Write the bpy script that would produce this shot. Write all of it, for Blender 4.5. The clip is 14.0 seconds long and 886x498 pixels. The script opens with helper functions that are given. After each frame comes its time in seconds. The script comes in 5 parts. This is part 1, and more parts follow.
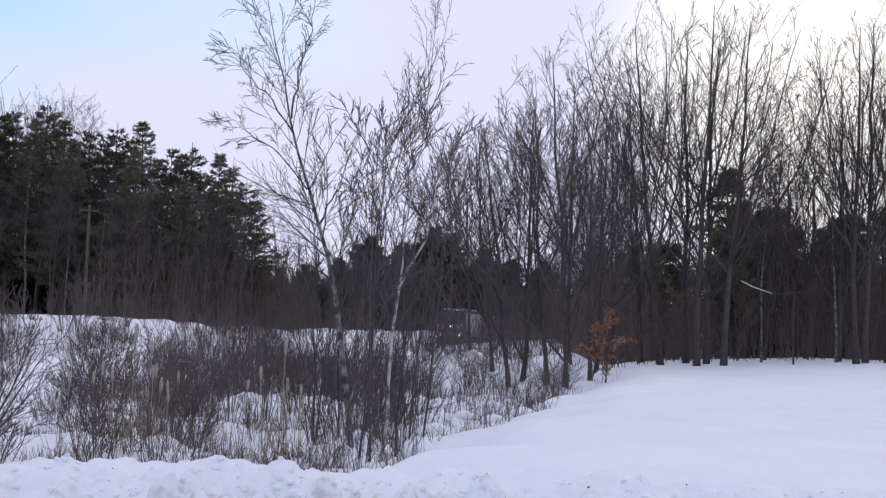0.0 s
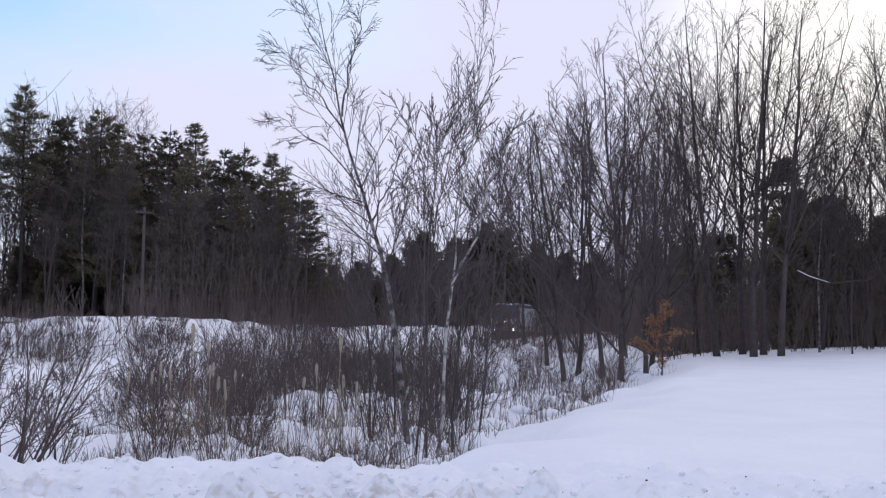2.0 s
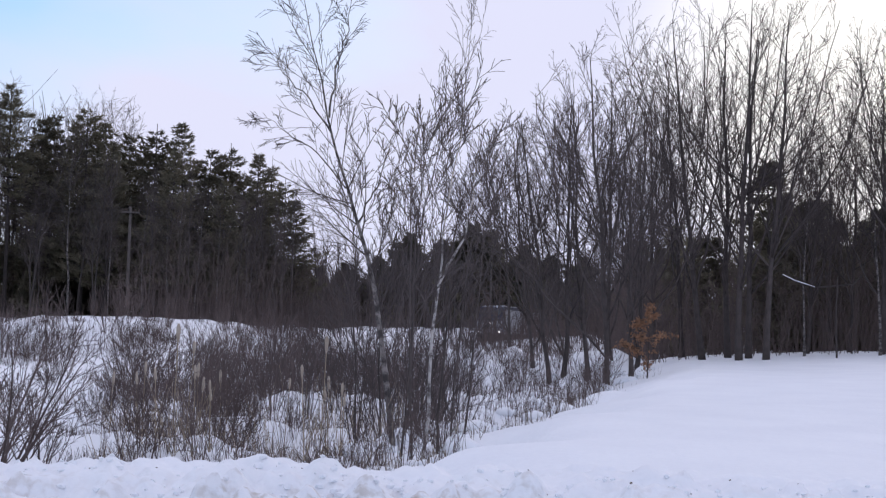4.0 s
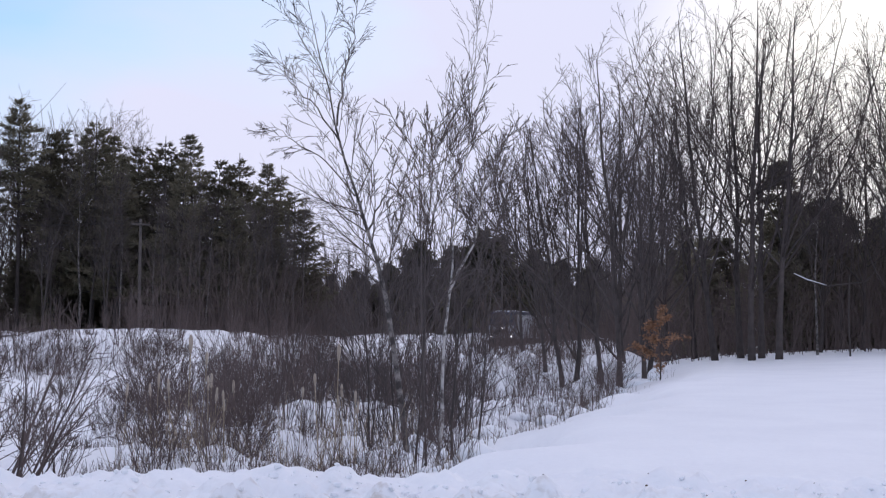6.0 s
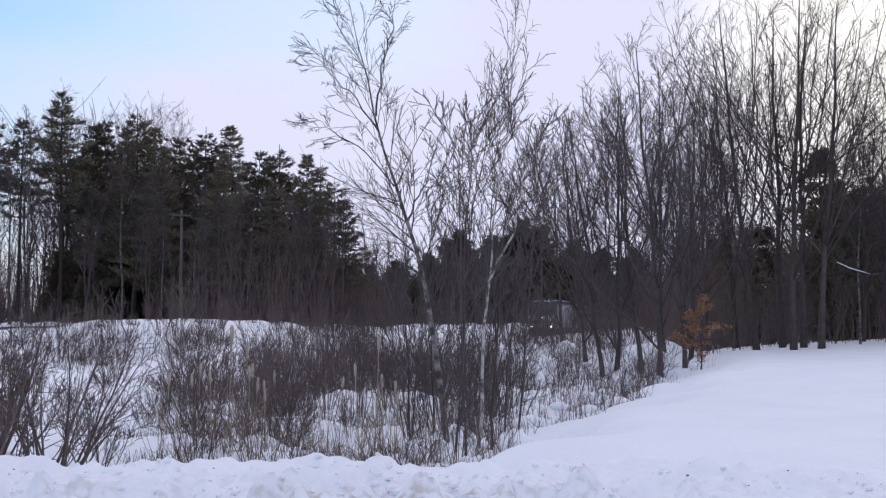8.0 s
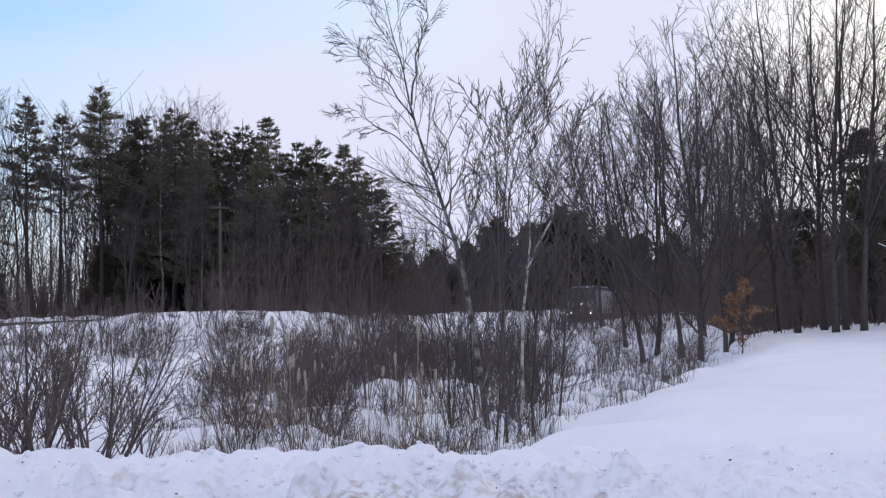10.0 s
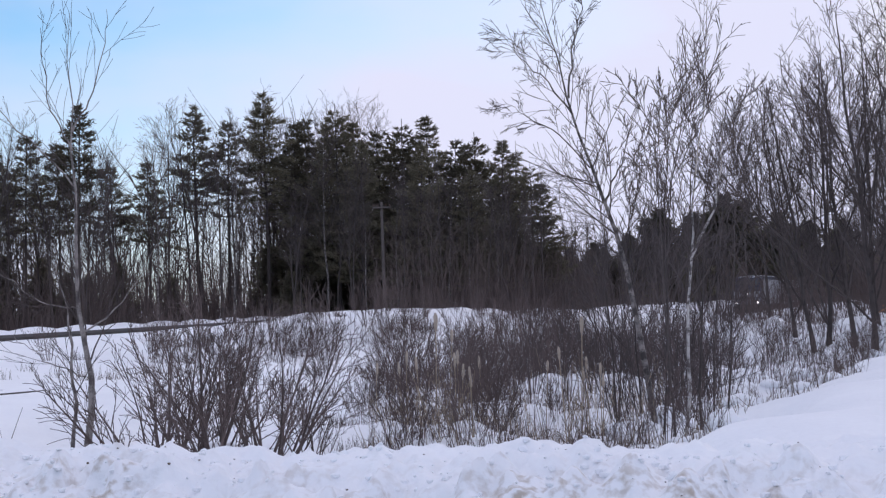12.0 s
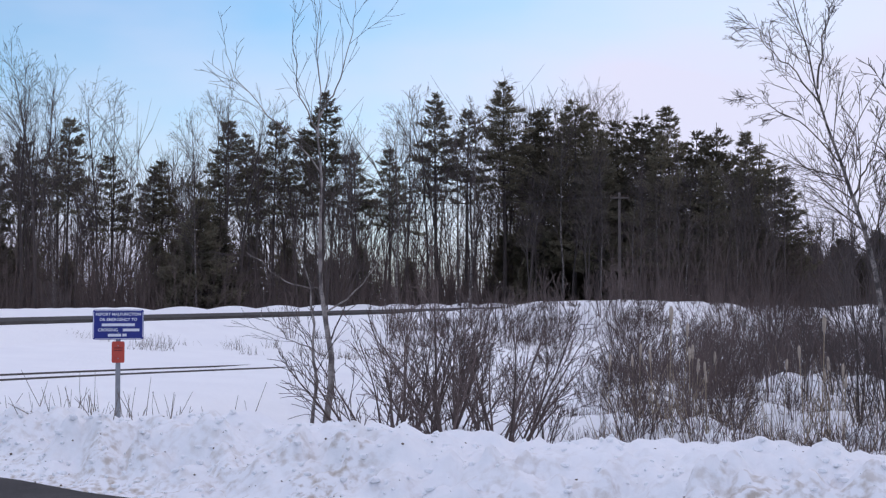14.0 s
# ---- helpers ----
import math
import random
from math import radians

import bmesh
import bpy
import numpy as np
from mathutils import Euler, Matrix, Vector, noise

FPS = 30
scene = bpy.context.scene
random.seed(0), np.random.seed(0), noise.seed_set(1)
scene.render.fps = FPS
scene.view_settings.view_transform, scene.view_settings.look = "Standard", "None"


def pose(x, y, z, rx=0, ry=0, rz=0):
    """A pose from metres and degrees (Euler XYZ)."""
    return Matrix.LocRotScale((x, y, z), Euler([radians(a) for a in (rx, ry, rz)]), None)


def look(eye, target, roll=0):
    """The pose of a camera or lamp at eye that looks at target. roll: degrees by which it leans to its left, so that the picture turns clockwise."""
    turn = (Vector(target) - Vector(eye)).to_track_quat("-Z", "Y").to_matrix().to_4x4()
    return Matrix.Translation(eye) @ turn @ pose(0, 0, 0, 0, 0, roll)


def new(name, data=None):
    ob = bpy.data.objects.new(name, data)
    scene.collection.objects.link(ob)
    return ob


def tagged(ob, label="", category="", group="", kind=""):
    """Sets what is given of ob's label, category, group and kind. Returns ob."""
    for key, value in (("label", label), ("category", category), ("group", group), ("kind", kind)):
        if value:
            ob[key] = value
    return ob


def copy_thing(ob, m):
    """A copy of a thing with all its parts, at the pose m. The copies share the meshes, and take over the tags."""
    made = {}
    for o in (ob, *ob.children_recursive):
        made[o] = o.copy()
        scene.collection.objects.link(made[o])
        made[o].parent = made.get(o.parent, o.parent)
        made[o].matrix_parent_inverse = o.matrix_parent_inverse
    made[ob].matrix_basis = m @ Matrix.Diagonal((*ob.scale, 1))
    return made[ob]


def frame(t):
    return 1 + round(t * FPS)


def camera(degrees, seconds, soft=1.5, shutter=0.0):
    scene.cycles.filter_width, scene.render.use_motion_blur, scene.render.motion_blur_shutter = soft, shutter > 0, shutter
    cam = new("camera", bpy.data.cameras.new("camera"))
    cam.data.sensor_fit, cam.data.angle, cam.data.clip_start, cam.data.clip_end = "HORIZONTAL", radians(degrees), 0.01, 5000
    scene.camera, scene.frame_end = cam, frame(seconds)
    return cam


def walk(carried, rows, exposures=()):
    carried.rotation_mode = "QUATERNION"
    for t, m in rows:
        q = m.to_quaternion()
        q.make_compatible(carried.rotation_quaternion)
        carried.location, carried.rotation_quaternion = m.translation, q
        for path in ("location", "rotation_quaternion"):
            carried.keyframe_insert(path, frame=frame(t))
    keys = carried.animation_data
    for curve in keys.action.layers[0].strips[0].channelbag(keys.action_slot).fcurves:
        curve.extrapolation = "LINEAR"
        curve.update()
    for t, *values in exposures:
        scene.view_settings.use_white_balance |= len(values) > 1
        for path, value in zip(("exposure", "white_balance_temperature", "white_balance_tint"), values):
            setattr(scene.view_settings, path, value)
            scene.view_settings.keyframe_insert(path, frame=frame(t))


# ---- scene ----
# ---- camera: a hand-held camera that turns on the spot at the roadside ----
EYE = 1.6
cam = camera(36.9, 14.0, soft=1.25)
# seconds, yaw to the left, pitch up, roll
ROWS = [
    (0.0, -0.00, 3.37, 2.00),
    (0.5, -0.16, 3.16, 2.89),
    (1.0, -0.33, 3.15, 2.92),
    (1.5, 1.00, 3.01, 2.40),
    (2.0, 2.27, 3.11, 1.04),
    (2.5, 2.63, 2.98, 1.53),
    (3.0, 2.00, 3.13, 1.82),
    (5.5, 1.97, 3.27, 0.66),
    (6.0, 2.13, 3.45, 0.26),
    (6.5, 1.89, 3.21, -0.20),
    (7.0, 2.27, 3.04, 0.21),
    (7.5, 3.16, 3.03, 0.31),
    (10.0, 5.47, 2.50, -0.75),
    (10.5, 7.44, 2.29, -0.48),
    (11.0, 9.43, 2.39, -1.48),
    (11.5, 10.88, 2.55, -2.10),
    (12.0, 12.41, 2.46, -2.03),
    (12.5, 14.62, 2.22, -1.48),
    (13.0, 17.18, 1.89, -1.05),
    (13.5, 19.81, 2.05, -0.75),
    (14.0, 22.58, 2.17, 0.00),
]
walk(cam, [(t, pose(0, 0, EYE, 0, 0, yaw) @ pose(0, 0, 0, 90 + pitch) @ pose(0, 0, 0, 0, 0, roll)) for t, yaw, pitch, roll in ROWS],
     exposures=[(0.0, 0.0), (14.0, 0.0)])

# ---- world and light: a low winter sun behind thin cloud, over the wood on the right ----
SUN_AZ, SUN_EL = 15.5, 10.0
world = bpy.data.worlds.new("winter_sky")
scene.world = world
world.use_nodes = True
wn, wl = world.node_tree.nodes, world.node_tree.links
wn.clear()
w_out = wn.new("ShaderNodeOutputWorld")
w_bg = wn.new("ShaderNodeBackground")
w_bg.inputs["Strength"].default_value = 0.1
w_sky = wn.new("ShaderNodeTexSky")
w_sky.sky_type, w_sky.sun_disc = "NISHITA", False
w_sky.sun_elevation, w_sky.sun_rotation = radians(SUN_EL), radians(SUN_AZ)
w_sky.air_density, w_sky.dust_density, w_sky.ozone_density = 1.0, 0.6, 2.0
w_gain = wn.new("ShaderNodeMix")
w_gain.data_type, w_gain.blend_type = "RGBA", "MULTIPLY"
w_gain.inputs["Factor"].default_value = 1.0
w_gain.inputs["B"].default_value = (1.06, 1.64, 2.14, 1)
w_co = wn.new("ShaderNodeTexCoord")
w_map = wn.new("ShaderNodeMapping")
w_map.inputs["Scale"].default_value = (1.0, 1.0, 2.6)
w_map.inputs["Location"].default_value = (0.35, 0.1, 0.2)
w_noise = wn.new("ShaderNodeTexNoise")
w_noise.inputs["Scale"].default_value, w_noise.inputs["Detail"].default_value, w_noise.inputs["Roughness"].default_value = 2.6, 5.0, 0.5
w_ramp = wn.new("ShaderNodeMapRange")
w_ramp.inputs["From Min"].default_value, w_ramp.inputs["From Max"].default_value = 0.34, 0.60
w_ramp.inputs["To Min"].default_value, w_ramp.inputs["To Max"].default_value = 0.0, 0.45
# brightening of the cloud round the hidden sun
w_dot = wn.new("ShaderNodeVectorMath")
w_dot.operation = "DOT_PRODUCT"
sa, se = radians(SUN_AZ), radians(SUN_EL)
SUN_DIR = Vector((math.sin(sa) * math.cos(se), math.cos(sa) * math.cos(se), math.sin(se)))
w_dot.inputs[1].default_value = SUN_DIR
w_glow = wn.new("ShaderNodeMapRange")
w_glow.interpolation_type = "SMOOTHSTEP"
w_glow.inputs["From Min"].default_value, w_glow.inputs["From Max"].default_value = 0.982, 1.0
w_cloud = wn.new("ShaderNodeMix")
w_cloud.data_type = "RGBA"
w_cloud.inputs["A"].default_value = (7.75, 7.85, 9.9, 1)
w_cloud.inputs["B"].default_value = (11.8, 11.5, 11.3, 1)
w_mix = wn.new("ShaderNodeMix")
w_mix.data_type = "RGBA"
# the cloud sheet thickens towards the sun, and is brighter overhead than at the horizon
w_side = wn.new("ShaderNodeMapRange")
w_side.inputs["From Min"].default_value, w_side.inputs["From Max"].default_value = 0.76, 0.97
w_side.inputs["To Min"].default_value, w_side.inputs["To Max"].default_value = 0.0, 0.97
w_sum = wn.new("ShaderNodeMath")
w_sum.operation, w_sum.use_clamp = "ADD", True
w_sepz = wn.new("ShaderNodeSeparateXYZ")
w_zen = wn.new("ShaderNodeMapRange")
w_zen.inputs["From Min"].default_value, w_zen.inputs["From Max"].default_value = 0.2, 1.0
w_zen.inputs["To Min"].default_value, w_zen.inputs["To Max"].default_value = 0.1, 0.108
wl.new(w_co.outputs["Generated"], w_sepz.inputs[0])
wl.new(w_sepz.outputs["Z"], w_zen.inputs["Value"])
wl.new(w_zen.outputs["Result"], w_bg.inputs["Strength"])
wl.new(w_dot.outputs["Value"], w_side.inputs["Value"])
w_high, w_low, w_more = wn.new("ShaderNodeMapRange"), wn.new("ShaderNodeMapRange"), wn.new("ShaderNodeMath")
w_high.inputs["From Min"].default_value, w_high.inputs["From Max"].default_value = 0.25, 0.7
w_high.inputs["To Max"].default_value = 0.7
w_low.inputs["From Min"].default_value, w_low.inputs["From Max"].default_value = 0.2, 0.03
w_low.inputs["To Max"].default_value = 0.6
w_more.operation = "ADD"
w_all = wn.new("ShaderNodeMath")
w_all.operation = "ADD"
wl.new(w_sepz.outputs["Z"], w_high.inputs["Value"])
wl.new(w_sepz.outputs["Z"], w_low.inputs["Value"])
wl.new(w_high.outputs["Result"], w_more.inputs[0])
wl.new(w_low.outputs["Result"], w_more.inputs[1])
wl.new(w_ramp.outputs["Result"], w_all.inputs[0])
wl.new(w_more.outputs[0], w_all.inputs[1])
wl.new(w_all.outputs[0], w_sum.inputs[0])
wl.new(w_side.outputs["Result"], w_sum.inputs[1])
wl.new(w_co.outputs["Generated"], w_map.inputs["Vector"])
wl.new(w_map.outputs["Vector"], w_noise.inputs["Vector"])
wl.new(w_noise.outputs["Fac"], w_ramp.inputs["Value"])
wl.new(w_co.outputs["Generated"], w_dot.inputs[0])
wl.new(w_dot.outputs["Value"], w_glow.inputs["Value"])
wl.new(w_glow.outputs["Result"], w_cloud.inputs["Factor"])
wl.new(w_sky.outputs["Color"], w_gain.inputs["A"])
wl.new(w_gain.outputs["Result"], w_mix.inputs["A"])
wl.new(w_cloud.outputs["Result"], w_mix.inputs["B"])
wl.new(w_sum.outputs[0], w_mix.inputs["Factor"])
wl.new(w_mix.outputs["Result"], w_bg.inputs["Color"])
wl.new(w_bg.outputs["Background"], w_out.inputs["Surface"])

sun = new("sun", bpy.data.lights.new("sun", "SUN"))
sun.data.energy, sun.data.angle, sun.data.color = 0.6, radians(12), (1.0, 0.9, 0.78)
sun.matrix_world = look(SUN_DIR * 200, (0, 0, 0))


# ---- materials ----
def material(name, base, dark=None, scale=6.0, rough=0.85, bump=0.3, bump_scale=40.0, metal=0.0, spread=0.0, fine=None, spec=0.3, low=0.5, high=1.0, relief=0.02):
    """A base colour mottled with a second one at two scales, with fine relief; spread varies it from thing to thing."""
    mat = bpy.data.materials.new(name)
    mat.use_nodes = True
    n, l = mat.node_tree.nodes, mat.node_tree.links
    bsdf = n["Principled BSDF"]
    bsdf.inputs["Roughness"].default_value, bsdf.inputs["Metallic"].default_value = rough, metal
    bsdf.inputs["Specular IOR Level"].default_value = spec
    co = n.new("ShaderNodeTexCoord")
    n1, n2 = n.new("ShaderNodeTexNoise"), n.new("ShaderNodeTexNoise")
    n1.inputs["Scale"].default_value, n1.inputs["Detail"].default_value = scale, 5
    n2.inputs["Scale"].default_value, n2.inputs["Detail"].default_value = fine or scale * 9, 3
    l.new(co.outputs["Object"], n1.inputs["Vector"])
    l.new(co.outputs["Object"], n2.inputs["Vector"])
    add = n.new("ShaderNodeMath")
    add.operation = "MULTIPLY_ADD"
    l.new(n2.outputs["Fac"], add.inputs[0])
    add.inputs[1].default_value = 0.5
    l.new(n1.outputs["Fac"], add.inputs[2])
    rng = n.new("ShaderNodeMapRange")
    rng.inputs["From Min"].default_value, rng.inputs["From Max"].default_value = low, high
    l.new(add.outputs[0], rng.inputs["Value"])
    mix = n.new("ShaderNodeMix")
    mix.data_type = "RGBA"
    mix.inputs["A"].default_value = (*base, 1)
    mix.inputs["B"].default_value = (*(dark or [c * 0.7 for c in base]), 1)
    l.new(rng.outputs["Result"], mix.inputs["Factor"])
    last = mix.outputs["Result"]
    if spread:
        info, hsv, vr = n.new("ShaderNodeObjectInfo"), n.new("ShaderNodeHueSaturation"), n.new("ShaderNodeMapRange")
        vr.inputs["To Min"].default_value, vr.inputs["To Max"].default_value = 1 - spread, 1 + spread
        l.new(info.outputs["Random"], vr.inputs["Value"])
        l.new(vr.outputs["Result"], hsv.inputs["Value"])
        l.new(last, hsv.inputs["Color"])
        last = hsv.outputs["Color"]
    l.new(last, bsdf.inputs["Base Color"])
    if bump:
        b, n3 = n.new("ShaderNodeBump"), n.new("ShaderNodeTexNoise")
        n3.inputs["Scale"].default_value, n3.inputs["Detail"].default_value = bump_scale, 4
        l.new(co.outputs["Object"], n3.inputs["Vector"])
        b.inputs["Strength"].default_value, b.inputs["Distance"].default_value = bump, relief
        l.new(n3.outputs["Fac"], b.inputs["Height"])
        l.new(b.outputs["Normal"], bsdf.inputs["Normal"])
    return mat


def glowing(name, colour, strength):
    mat = bpy.data.materials.new(name)
    mat.use_nodes = True
    b = mat.node_tree.nodes["Principled BSDF"]
    b.inputs["Base Color"].default_value = (*colour, 1)
    b.inputs["Emission Color"].default_value = (*colour, 1)
    b.inputs["Emission Strength"].default_value = strength
    return mat


SNOW = material("snow", (0.90, 0.90, 0.91), (0.84, 0.84, 0.86), 0.7, 0.75, 0.45, 9.0, fine=14.0, spec=0.2, relief=0.05)
# plough grit: brown-grey crumbs in the roadside bank, by place along the verge
def snow_with_grit():
    mat = SNOW.copy()
    mat.name = "snow_with_grit"
    n, l = mat.node_tree.nodes, mat.node_tree.links
    bsdf = n["Principled BSDF"]
    old = bsdf.inputs["Base Color"].links[0].from_socket
    geo, sep = n.new("ShaderNodeNewGeometry"), n.new("ShaderNodeSeparateXYZ")
    l.new(geo.outputs["Position"], sep.inputs[0])
    line = n.new("ShaderNodeMath")       # how far beyond the verge: y + 0.16 x
    line.operation = "MULTIPLY_ADD"
    l.new(sep.outputs["X"], line.inputs[0])
    line.inputs[1].default_value = 0.16
    l.new(sep.outputs["Y"], line.inputs[2])
    near = n.new("ShaderNodeMapRange")
    near.inputs["From Min"].default_value, near.inputs["From Max"].default_value = 9.9, 8.6
    l.new(line.outputs[0], near.inputs["Value"])
    n1, n2 = n.new("ShaderNodeTexNoise"), n.new("ShaderNodeTexNoise")
    n1.inputs["Scale"].default_value, n1.inputs["Detail"].default_value = 11.0, 7
    n2.inputs["Scale"].default_value, n2.inputs["Detail"].default_value = 1.1, 3
    l.new(geo.outputs["Position"], n1.inputs["Vector"])
    l.new(geo.outputs["Position"], n2.inputs["Vector"])
    r1, r2 = n.new("ShaderNodeMapRange"), n.new("ShaderNodeMapRange")
    r1.inputs["From Min"].default_value, r1.inputs["From Max"].default_value = 0.47, 0.66
    r2.inputs["From Min"].default_value, r2.inputs["From Max"].default_value = 0.36, 0.62
    l.new(n1.outputs["Fac"], r1.inputs["Value"])
    l.new(n2.outputs["Fac"], r2.inputs["Value"])
    m1, m2 = n.new("ShaderNodeMath"), n.new("ShaderNodeMath")
    m1.operation = m2.operation = "MULTIPLY"
    l.new(r1.outputs["Result"], m1.inputs[0])
    l.new(r2.outputs["Result"], m1.inputs[1])
    l.new(m1.outputs[0], m2.inputs[0])
    l.new(near.outputs["Result"], m2.inputs[1])
    mix = n.new("ShaderNodeMix")
    mix.data_type = "RGBA"
    l.new(m2.outputs[0], mix.inputs["Factor"])
    l.new(old, mix.inputs["A"])
    mix.inputs["B"].default_value = (0.46, 0.39, 0.32, 1)
    l.new(mix.outputs["Result"], bsdf.inputs["Base Color"])
    return mat


SNOW_GROUND = snow_with_grit()
BARK = material("grey_brown_bark", (0.098, 0.078, 0.072), (0.05, 0.041, 0.038), 4.0, 0.9, 0.5, 30, spread=0.25)
TWIG = material("winter_twigs", (0.105, 0.084, 0.079), (0.065, 0.052, 0.049), 2.0, 0.9, 0.0, spread=0.25)
SHRUB = material("shrub_stems", (0.145, 0.108, 0.098), (0.085, 0.064, 0.058), 3.0, 0.9, 0.0, spread=0.3)
BIRCH = material("birch_bark", (0.50, 0.46, 0.43), (0.09, 0.075, 0.07), 7.0, 0.8, 0.3, 30, low=0.68, high=0.86)
BIRCH_DARK = material("grey_birch_bark", (0.27, 0.235, 0.215), (0.055, 0.046, 0.043), 6.0, 0.85, 0.3, 30, low=0.62, high=0.82)
PALE_BARK = material("pale_maple_bark", (0.33, 0.29, 0.265), (0.12, 0.10, 0.093), 6.0, 0.85, 0.3, 30, low=0.62, high=0.88)
NEEDLE = material("pine_needles", (0.19, 0.165, 0.112), (0.12, 0.108, 0.08), 0.6, 0.8, 0.0, spread=0.35, fine=7)


def let_light_through(mat, share):
    """Thin needles pass some of the light that falls on their far side."""
    n, l = mat.node_tree.nodes, mat.node_tree.links
    bsdf = n["Principled BSDF"]
    thin, both = n.new("ShaderNodeBsdfTranslucent"), n.new("ShaderNodeMixShader")
    l.new(bsdf.inputs["Base Color"].links[0].from_socket, thin.inputs["Color"])
    both.inputs[0].default_value = share
    l.new(bsdf.outputs[0], both.inputs[1])
    l.new(thin.outputs[0], both.inputs[2])
    l.new(both.outputs[0], n["Material Output"].inputs["Surface"])


let_light_through(NEEDLE, 0.4)
REED = material("dry_reed", (0.42, 0.34, 0.24), (0.26, 0.20, 0.14), 5.0, 0.9, 0.0, spread=0.25)
FLUFF = material("cattail_fluff", (0.50, 0.42, 0.34), (0.34, 0.27, 0.21), 12.0, 0.95, 0.4, 60)
WEED = material("dead_grass", (0.24, 0.185, 0.135), (0.13, 0.10, 0.075), 3.0, 0.9, 0.0, spread=0.3)
BEECH = material("dry_beech_leaves", (0.34, 0.18, 0.10), (0.22, 0.12, 0.07), 5.0, 0.85, 0.0)
RUSSET = material("russet_brush", (0.108, 0.078, 0.068), (0.066, 0.05, 0.046), 2.0, 0.9, 0.0, spread=0.25)
ASPHALT = material("wet_asphalt", (0.05, 0.046, 0.045), (0.085, 0.08, 0.078), 1.5, 0.9, 0.4, 60, spec=0.12)
STEEL = material("rail_steel", (0.13, 0.12, 0.12), (0.07, 0.055, 0.05), 6.0, 0.5, 0.1, 60, metal=0.5)
GALV = material("galvanised_post", (0.30, 0.31, 0.33), (0.2, 0.2, 0.22), 6.0, 0.5, 0.1, 60, metal=0.4)
POLE = material("weathered_pole", (0.13, 0.11, 0.10), (0.08, 0.066, 0.06), 4.0, 0.9, 0.4, 30)
SIGN_BLUE = material("sign_blue", (0.022, 0.033, 0.23), (0.018, 0.026, 0.17), 3.0, 0.45, 0.0)
SIGN_WHITE = material("sign_white", (0.74, 0.75, 0.80), (0.62, 0.62, 0.68), 4.0, 0.5, 0.0)
SIGN_RED = material("sign_red", (0.50, 0.075, 0.05), (0.40, 0.06, 0.045), 4.0, 0.5, 0.0)
SIGN_DARK = material("sign_dark_red", (0.2, 0.035, 0.03), None, 4.0, 0.5, 0.0)
LOCO_GREY = material("silver_grey_paint", (0.38, 0.38, 0.40), (0.27, 0.265, 0.27), 0.8, 0.5, 0.1, 20)
LOCO_BLUE = material("dark_blue_paint", (0.035, 0.042, 0.085), (0.025, 0.03, 0.05), 0.8, 0.5, 0.1, 20)
LOCO_BLACK = material("underframe_black", (0.025, 0.024, 0.024), (0.05, 0.042, 0.04), 1.5, 0.8, 0.2, 20)
CAB_GLASS = material("cab_glass", (0.05, 0.055, 0.06), None, 1.0, 0.15, 0.0, spec=0.6)
STAINLESS = material("stainless_coach_side", (0.36, 0.36, 0.38), (0.28, 0.27, 0.28), 1.0, 0.4, 0.1, 20, metal=0.5)
LAMP = glowing("lit_headlamp", (1.0, 0.85, 0.8), 8.0)
CERAMIC = material("brown_insulator", (0.12, 0.07, 0.05), None, 10.0, 0.3, 0.0)
LOG = material("fallen_log_bark", (0.16, 0.135, 0.12), (0.09, 0.075, 0.07), 4.0, 0.9, 0.5, 25)


# ---- plan of the land ----
def hashed(i, j, k):
    v = np.sin(i * 127.1 + j * 311.7 + k * 74.7) * 43758.5453
    return v - np.floor(v)


def vnoise(x, y, k=0):
    """Value noise between 0 and 1 on arrays."""
    i, j = np.floor(x), np.floor(y)
    u, v = x - i, y - j
    u, v = u * u * (3 - 2 * u), v * v * (3 - 2 * v)
    a, b, c, d = hashed(i, j, k), hashed(i + 1, j, k), hashed(i, j + 1, k), hashed(i + 1, j + 1, k)
    return (a * (1 - u) + b * u) * (1 - v) + (c * (1 - u) + d * u) * v


def step(a, b, v):
    u = np.clip((v - a) / (b - a), 0, 1)
    return u * u * (3 - 2 * u)


def track_x(y):
    return -19.2 + 0.105 * y + 0.00016 * y * y


def track_z(y):
    return -0.7 + 1.01 * np.exp(-((y - 10) / 35) ** 2)


ROAD_X = -31.0


def road_z(y):
    return 0.85 + 0.002 * y


